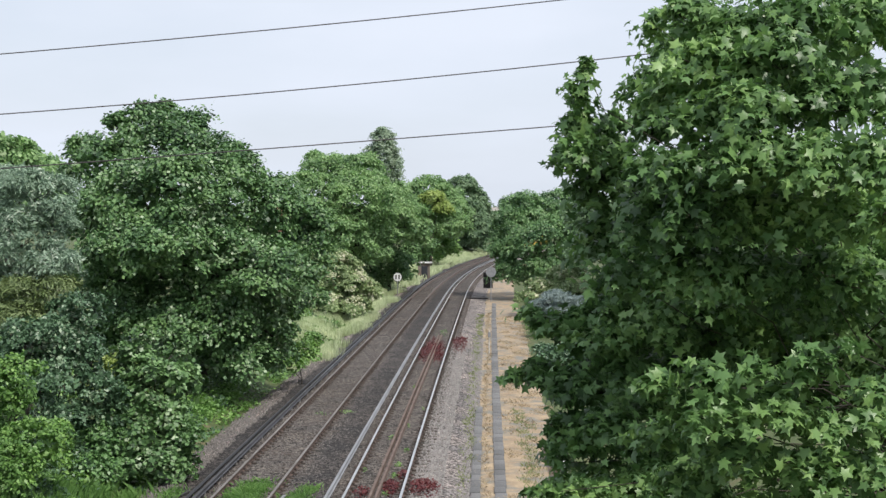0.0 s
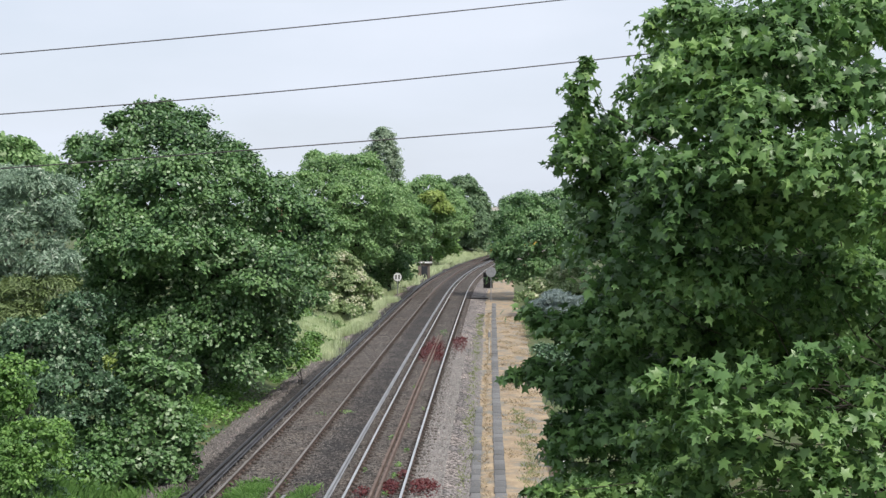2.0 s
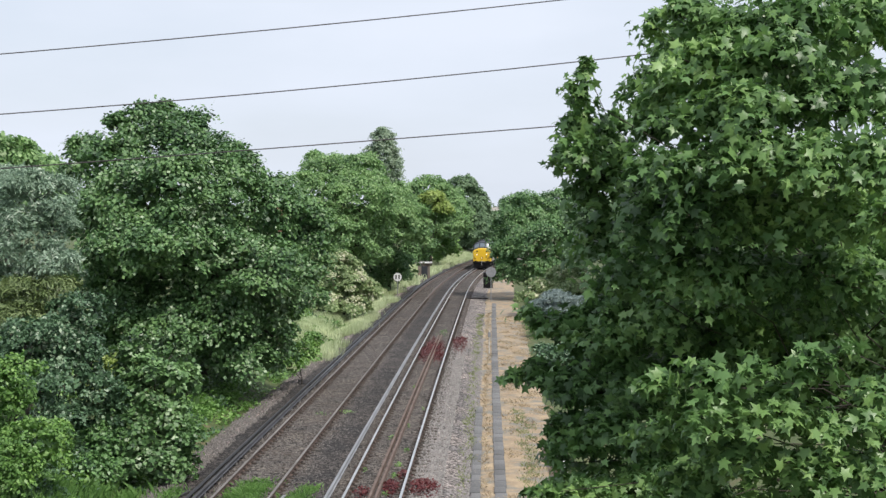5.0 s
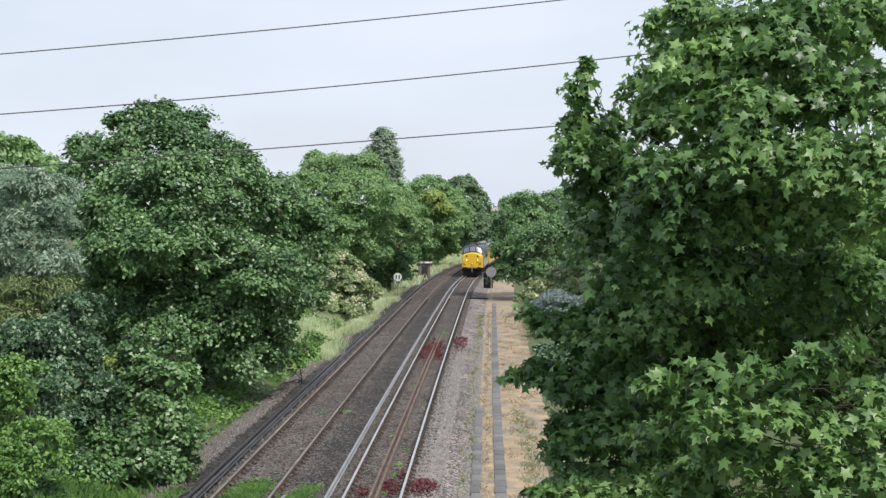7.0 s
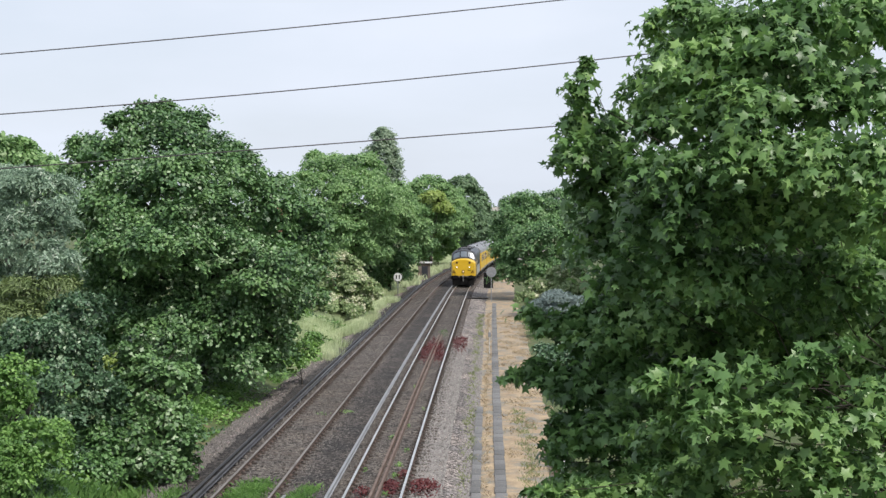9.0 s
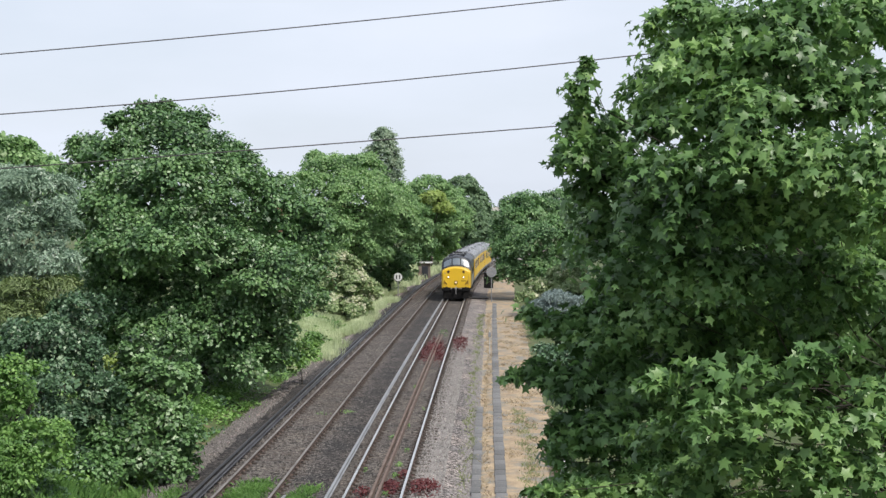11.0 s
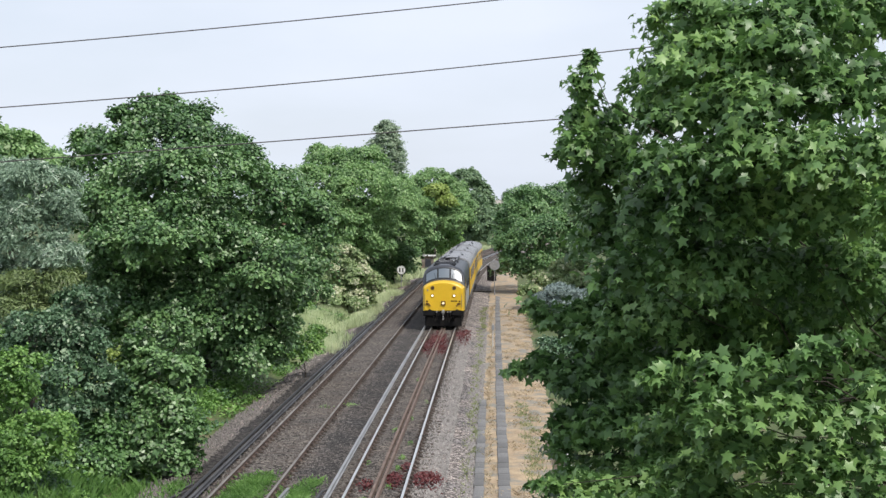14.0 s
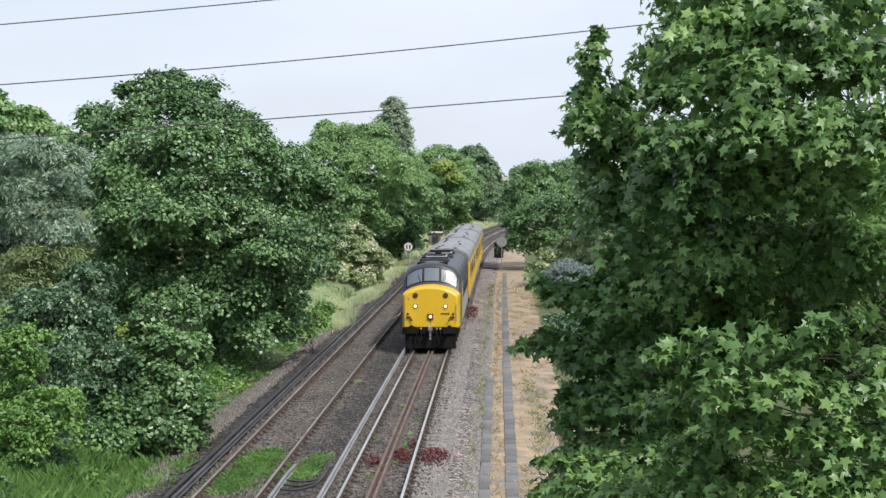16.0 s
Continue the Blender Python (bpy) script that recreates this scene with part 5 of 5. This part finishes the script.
def bank_cover():
    """Brambles, ivy and weeds over the left bank and the right edge."""
    r = random.Random(9)
    a, b = [], []
    for _ in range(620):
        y = r.uniform(34, 170)
        u = r.uniform(-15, -7.2)
        (a if r.random() < 0.6 else b).append((centre(y) + u, y, r.uniform(0.6, 1.1), r.uniform(0.7, 1.5), 230))
    low_plants("bramble_cover", "low green brambles and ivy covering the bank", "ground plants", a, 0.5, L_FRESH, 0.13, 51, LEAF_BROAD)
    low_plants("weed_cover", "low mixed green weeds on the bank", "ground plants", b, 0.4, L_DULL, 0.12, 52, LEAF_BROAD)
    ivy = [(centre(y) + u, y, 0.9, 1.5, 520) for y, u in ((48, -8.3), (50, -7.7), (52, -8.0), (54, -8.6), (57, -7.7), (60, -8.0), (50, -9.4), (46, -9.0), (63, -8.3), (66, -7.9), (44, -9.8), (76, -7.4), (80, -7.8), (84, -7.5), (42, -10.4))]
    low_plants("ivy_cover", "bright yellow-green ivy spilling down the bank", "ground plants", ivy, 0.5, L_GRASS, 0.12, 58, LEAF_BROAD)
    g = [(centre(y) + u, y, 0.8, 1.6, 420) for y, u in ((40, -7.6), (41.5, -8.4), (43, -7.9), (38.5, -7.2), (44.5, -8.6), (42, -9.4), (40, -9.6), (46, -8.0), (38, -8.4), (37, -9.4), (39, -6.9), (41, -7.0), (43.5, -7.2), (36.5, -7.8))]
    tufts("green_grass", "bright green grass at the foot of the bank", "grass", g, 0.40, L_GRASS, 53)
    g = []
    for _ in range(90):
        y = r.uniform(82, 165)
        if 146 < y < 156:
            continue
        g.append((centre(y) + r.uniform(-9.2, -5.9), y, 0.7, 1.8, 900))
    tufts("pale_grass", "pale tall seeding grass along the verge", "grass", g, 0.52, L_PALE, 54, 0.011, 0.14)
    g = []
    for _ in range(70):
        y = r.uniform(160, 320)
        g.append((centre(y) + r.uniform(-10.5, -6.2), y, 1.0, 3.0, 300))
    tufts("pale_verge", "pale green verge grass along the bend", "grass", g, 0.7, L_PALE, 55, 0.05)
    g = [(centre(y) + r.uniform(3.8, 5.4), y, 0.35, 1.0, 120) for y in [24 + 1.1 * i for i in range(90)]]
    g += [(centre(y) + r.uniform(2.9, 3.15), y, 0.10, 0.8, 40) for y in [24 + 1.3 * i for i in range(80)]]
    tufts("straw", "short dry straw-coloured grass on the path", "grass", g, 0.10, L_STRAW, 56, 0.012, 0.9)
    g = [(centre(y) + 2.35 + r.uniform(-0.2, 0.2), y, 0.16, 0.6, 16 if r.random() < 0.7 else 60) for y in [40 + 0.75 * i for i in range(115)]]
    g += [(centre(y) + r.uniform(4.2, 4.7), y, 0.25, 0.9, 110) for y in [37 + 1.5 * i for i in range(18)]]
    tufts("path_weeds", "thin yellow-green weeds along the trough", "grass", g, 0.12, L_WEED, 57, 0.010, 0.5)


bank_cover()


def loose_stones(name, spans, count, mat, label, seed):
    """Single ballast stones lying proud of the bed, thickest near the bridge. spans: [(u0, u1)]."""
    rng = np.random.default_rng(seed)
    wide = np.array([b - a for a, b in spans])
    which = rng.choice(len(spans), count, p=wide / wide.sum())
    y = 34.0 * (100.0 / 34.0) ** rng.random(count)
    lo = np.array([a for a, b in spans])[which]
    u = lo + rng.random(count) * wide[which]
    x = np.array([centre(v) for v in y]) + u
    z = np.array([bed_z(a, b) for a, b in zip(x, y)]) + rng.uniform(0.015, 0.05, count)
    s = rng.uniform(0.022, 0.05, count)
    ang = rng.uniform(0, 6.28, count)
    shape = np.array([(1, 0.1, -0.9), (0.1, 0.9, -0.9), (-1, 0.1, -0.9), (-0.1, -1, -0.9), (0.25, 0.1, 0.75), (-0.4, -0.2, 0.6)])
    v = shape[None] * s[:, None, None] * rng.uniform(0.7, 1.25, (count, 6, 3))
    c, q = np.cos(ang)[:, None], np.sin(ang)[:, None]
    v = np.stack([v[..., 0] * c - v[..., 1] * q + x[:, None], v[..., 0] * q + v[..., 1] * c + y[:, None], v[..., 2] + z[:, None]], 2)
    tri = np.array([(0, 1, 4), (1, 5, 4), (1, 2, 5), (2, 3, 5), (3, 4, 5), (3, 0, 4)])
    f = (np.arange(count)[:, None, None] * 6 + tri[None]).reshape(-1, 3)
    tagged(mesh_of(name, v.reshape(-1, 3), f, mat), label, "ballast", kind="stuff")


M_STONE = surface("loose_stone", (0.035, 0.031, 0.029), (0.22, 0.20, 0.185), 9.0, 0.9, 0.2, 30)
M_STONE_PALE = surface("loose_pale_stone", (0.09, 0.083, 0.08), (0.34, 0.32, 0.305), 9.0, 0.9, 0.2, 30)
loose_stones("track_stones", [(-6.6, -5.5), (-4.6, -4.3), (-4.1, -2.8), (-2.6, -0.85), (-0.65, 0.65)], 22000, M_STONE, "loose brown ballast stones among the sleepers", 71)
loose_stones("shoulder_stones", [(0.9, 2.75)], 13000, M_STONE_PALE, "loose pale ballast stones on the shoulders", 72)

# weeds in the tracks
low_plants("red_weeds", "dark red low weeds growing across the track", "ground plants",
           [(centre(y) + u, y, rx, ry, n) for y, u, rx, ry, n in ((44, 0.35, 0.3, 1.3, 600), (44, 1.25, 0.5, 1.5, 800), (43, -0.35, 0.3, 1.0, 200), (46, 0.6, 0.25, 0.8, 150),
            (90, 0.0, 0.75, 9.0, 2600), (94, 1.3, 0.6, 6.0, 1300), (87, -0.5, 0.4, 6.0, 700), (97, 1.5, 0.4, 2.0, 200), (85, 0.45, 0.3, 3, 260))], 0.24, L_RED, 0.085, 61)
low_plants("green_weeds", "small green weeds between the rails", "ground plants",
           [(centre(y) + u, y, rx, ry, n) for y, u, rx, ry, n in ((54, -0.2, 0.15, 0.8, 90), (51, 0.45, 0.13, 0.6, 90), (57, 0.2, 0.1, 0.6, 50), (48, 0.35, 0.15, 0.5, 80), (46, 0.35, 0.15, 0.5, 120), (43, 0.3, 0.16, 0.5, 100),
            (47, -0.6, 0.1, 0.4, 60), (62, 0.5, 0.1, 0.8, 40), (41, -0.3, 0.25, 0.4, 100), (70, -0.2, 0.1, 1, 50), (103, 0.1, 0.4, 4, 200), (61, -2.4, 0.5, 0.6, 160), (60.5, -3.3, 0.35, 0.4, 50))], 0.14, L_FRESH, 0.06, 62)
tufts("track_grass", "bright green grass growing in the far track", "grass",
      [(centre(y) + u, y, rx, ry, n) for y, u, rx, ry, n in ((42.5, -3.5, 0.55, 2.0, 2200), (40.0, -3.7, 0.5, 1.4, 1300), (44, -3.4, 0.4, 1.0, 700), (42, -2.0, 0.35, 1.0, 800), (43.5, -1.9, 0.28, 0.7, 350), (41, -2.2, 0.3, 0.8, 500),
       (43, -5.6, 0.3, 1.2, 350), (40, -6.0, 0.5, 1.2, 500))], 0.16, L_GRASS, 63, 0.012, 0.6)


# ---- lineside things ----
def round_sign(x, y, z, r, face, label):
    """A round sign plate on a post, facing towards -y if face is -1."""
    s = thing("speed_sign", label, "sign", "speed signs")
    g = bed_z(x, y)
    part("post", tube((x, y, g - 0.2), (x, y, z - r * 0.2), 0.04, n=10), M_SIGN_BACK, s)
    pl = part("plate", tube((x, y - 0.05, z), (x, y - 0.075, z), r, n=32), M_SIGN_BACK if face > 0 else M_SIGN_FACE, s)
    if face < 0:
        ring = bmesh.new()
        for a in range(32):
            t0, t1 = a * math.pi / 16, (a + 1) * math.pi / 16
            q = [ring.verts.new((x + rr * math.cos(t), y - 0.079, z + rr * math.sin(t))) for rr, t in ((r, t0), (r, t1), (r * 0.88, t1), (r * 0.88, t0))]
            ring.faces.new(q)
        part("rim", ring, M_SIGN_INK, pl)
        for k in (-1, 1):
            part("mark", box(x + k * r * 0.32 - 0.07, x + k * r * 0.32 + 0.07, y - 0.082, y - 0.074, z - r * 0.45, z + r * 0.45, bevel=0.003), M_SIGN_INK, pl)
    else:
        for k in (-1, 1):
            part("clamp", box(x - 0.2, x + 0.2, y - 0.09, y - 0.072, z + k * 0.18 - 0.03, z + k * 0.18 + 0.03), M_STEEL, pl)


round_sign(-4.45, 155.0, 1.5, 0.46, -1, "round white speed sign on a grey post")
round_sign(4.34, 143.0, 2.40, 0.46, 1, "round speed sign seen from its grey back")

post = thing("marker_post", "thin pale marker post with a small grey box", "post")
part("pole", tube((2.6, 89, -0.5), (2.6, 89, 1.0), 0.03, 0.025, n=8), M_CONCRETE_PALE, post)
part("box", box(2.53, 2.70, 88.93, 89.05, 0.62, 0.90, bevel=0.015), M_SIGN_BACK, post)

cab = thing("equipment_cabinet", "dark lineside equipment cabinet by the path", "cabinet")
g = bed_z(4.9, 172)
part("body", box(4.4, 5.4, 172.0, 172.6, g - 0.1, g + 1.65, bevel=0.03), M_BLACK, cab)
part("door", box(4.47, 5.33, 171.97, 172.005, g + 0.15, g + 1.55, bevel=0.01), M_BLACK, cab)
part("cover", box(4.35, 5.45, 171.92, 172.68, g + 1.65, g + 1.72, bevel=0.015), M_CAB, cab)

M_HUT = surface("stained_concrete", (0.10, 0.08, 0.065), (0.28, 0.235, 0.20), 1.1, 0.9, 0.4, 12, dirt=(0.16, 0.09, 0.06), dirt_at=0.56)
hut = thing("lineside_hut", "small weathered lineside hut with a flat pale roof", "hut")
hx, hy = -2.35, 195.0
g = ground_z(hx, hy)
part("wall", box(hx - 0.75, hx + 0.75, hy - 0.8, hy + 0.8, g - 0.2, g + 2.3, bevel=0.02), M_HUT, hut)
part("roof", box(hx - 1.05, hx + 1.0, hy - 1.05, hy + 1.05, g + 2.3, g + 2.45, bevel=0.03), M_CONCRETE_PALE, hut)
part("door", box(hx - 0.3, hx + 0.45, hy - 0.86, hy - 0.79, g, g + 1.95, bevel=0.01), M_CAB, hut)

# black bar laid on the shoulder in place of the tree's cast shadow
shadow_bar = thing("cable_bridge", "dark bar standing in for the tree's shadow beside the track", "cable duct")
part("shadow_strip", box(centre(146) + 0.85, centre(146) + 2.9, 146.2, 146.5, -0.2, -0.10, bevel=0.02), M_BLACK, shadow_bar)


def house(x, y, w, d, h, rh, wall, roof, label):
    o = thing("house", label, "house", "distant houses")
    g = 2.2
    wl_ = part("wall", box(x - w / 2, x + w / 2, y, y + d, g - 1, g + h), wall, o)
    bm = bmesh.new()
    a = [bm.verts.new(p) for p in ((x - w / 2 - 0.4, y - 0.4, g + h), (x + w / 2 + 0.4, y - 0.4, g + h), (x + w / 2 + 0.4, y + d + 0.4, g + h), (x - w / 2 - 0.4, y + d + 0.4, g + h), (x - w / 2 - 0.4, y + d / 2, g + h + rh), (x + w / 2 + 0.4, y + d / 2, g + h + rh))]
    for q in ((0, 1, 5, 4), (2, 3, 4, 5), (0, 4, 3), (1, 2, 5), (0, 3, 2, 1)):
        bm.faces.new([a[i] for i in q])
    part("roof", bm, roof, o)
    for k in range(int(w / 3)):
        wx = x - w / 2 + 1.2 + 3 * k
        for z in (0.9, 3.6):
            if z + 1.3 < h:
                fr = part("window", box(wx, wx + 1.3, y - 0.05, y + 0.02, g + z, g + z + 1.3), M_SIGN_FACE, wl_)
                part("pane", box(wx + 0.1, wx + 1.2, y - 0.06, y - 0.045, g + z + 0.1, g + z + 1.2), M_GLASS, fr)
    part("chimney", box(x + w / 4, x + w / 4 + 0.8, y + d / 2 - 0.4, y + d / 2 + 0.4, g + h + rh - 0.8, g + h + rh + 1.0), M_BRICK, o)


house(14.5, 480, 16, 9, 5.6, 2.6, M_CREAM, M_CREAM, "pale rendered house beyond the trees")
house(-15.0, 185, 9, 8, 4.6, 1.8, M_BRICK, M_TILE, "brick house with red tiled roof among trees")

# ---- overhead wires ----
for z0, slope, sag in ((11.261, 0.1037, 0.0012), (10.066, 0.1005, 0.00166), (8.947, 0.0782, 0.0003)):
    pts = [(x, 30.0, z0 + slope * x + sag * x * x) for x in range(-32, 34, 2)]
    w = bent_cable("overhead_wire", pts, 0.0105, M_WIRE, "thin dark overhead wire against the sky")
    w["category"], w["group"] = "wire", "overhead wires"

motions()
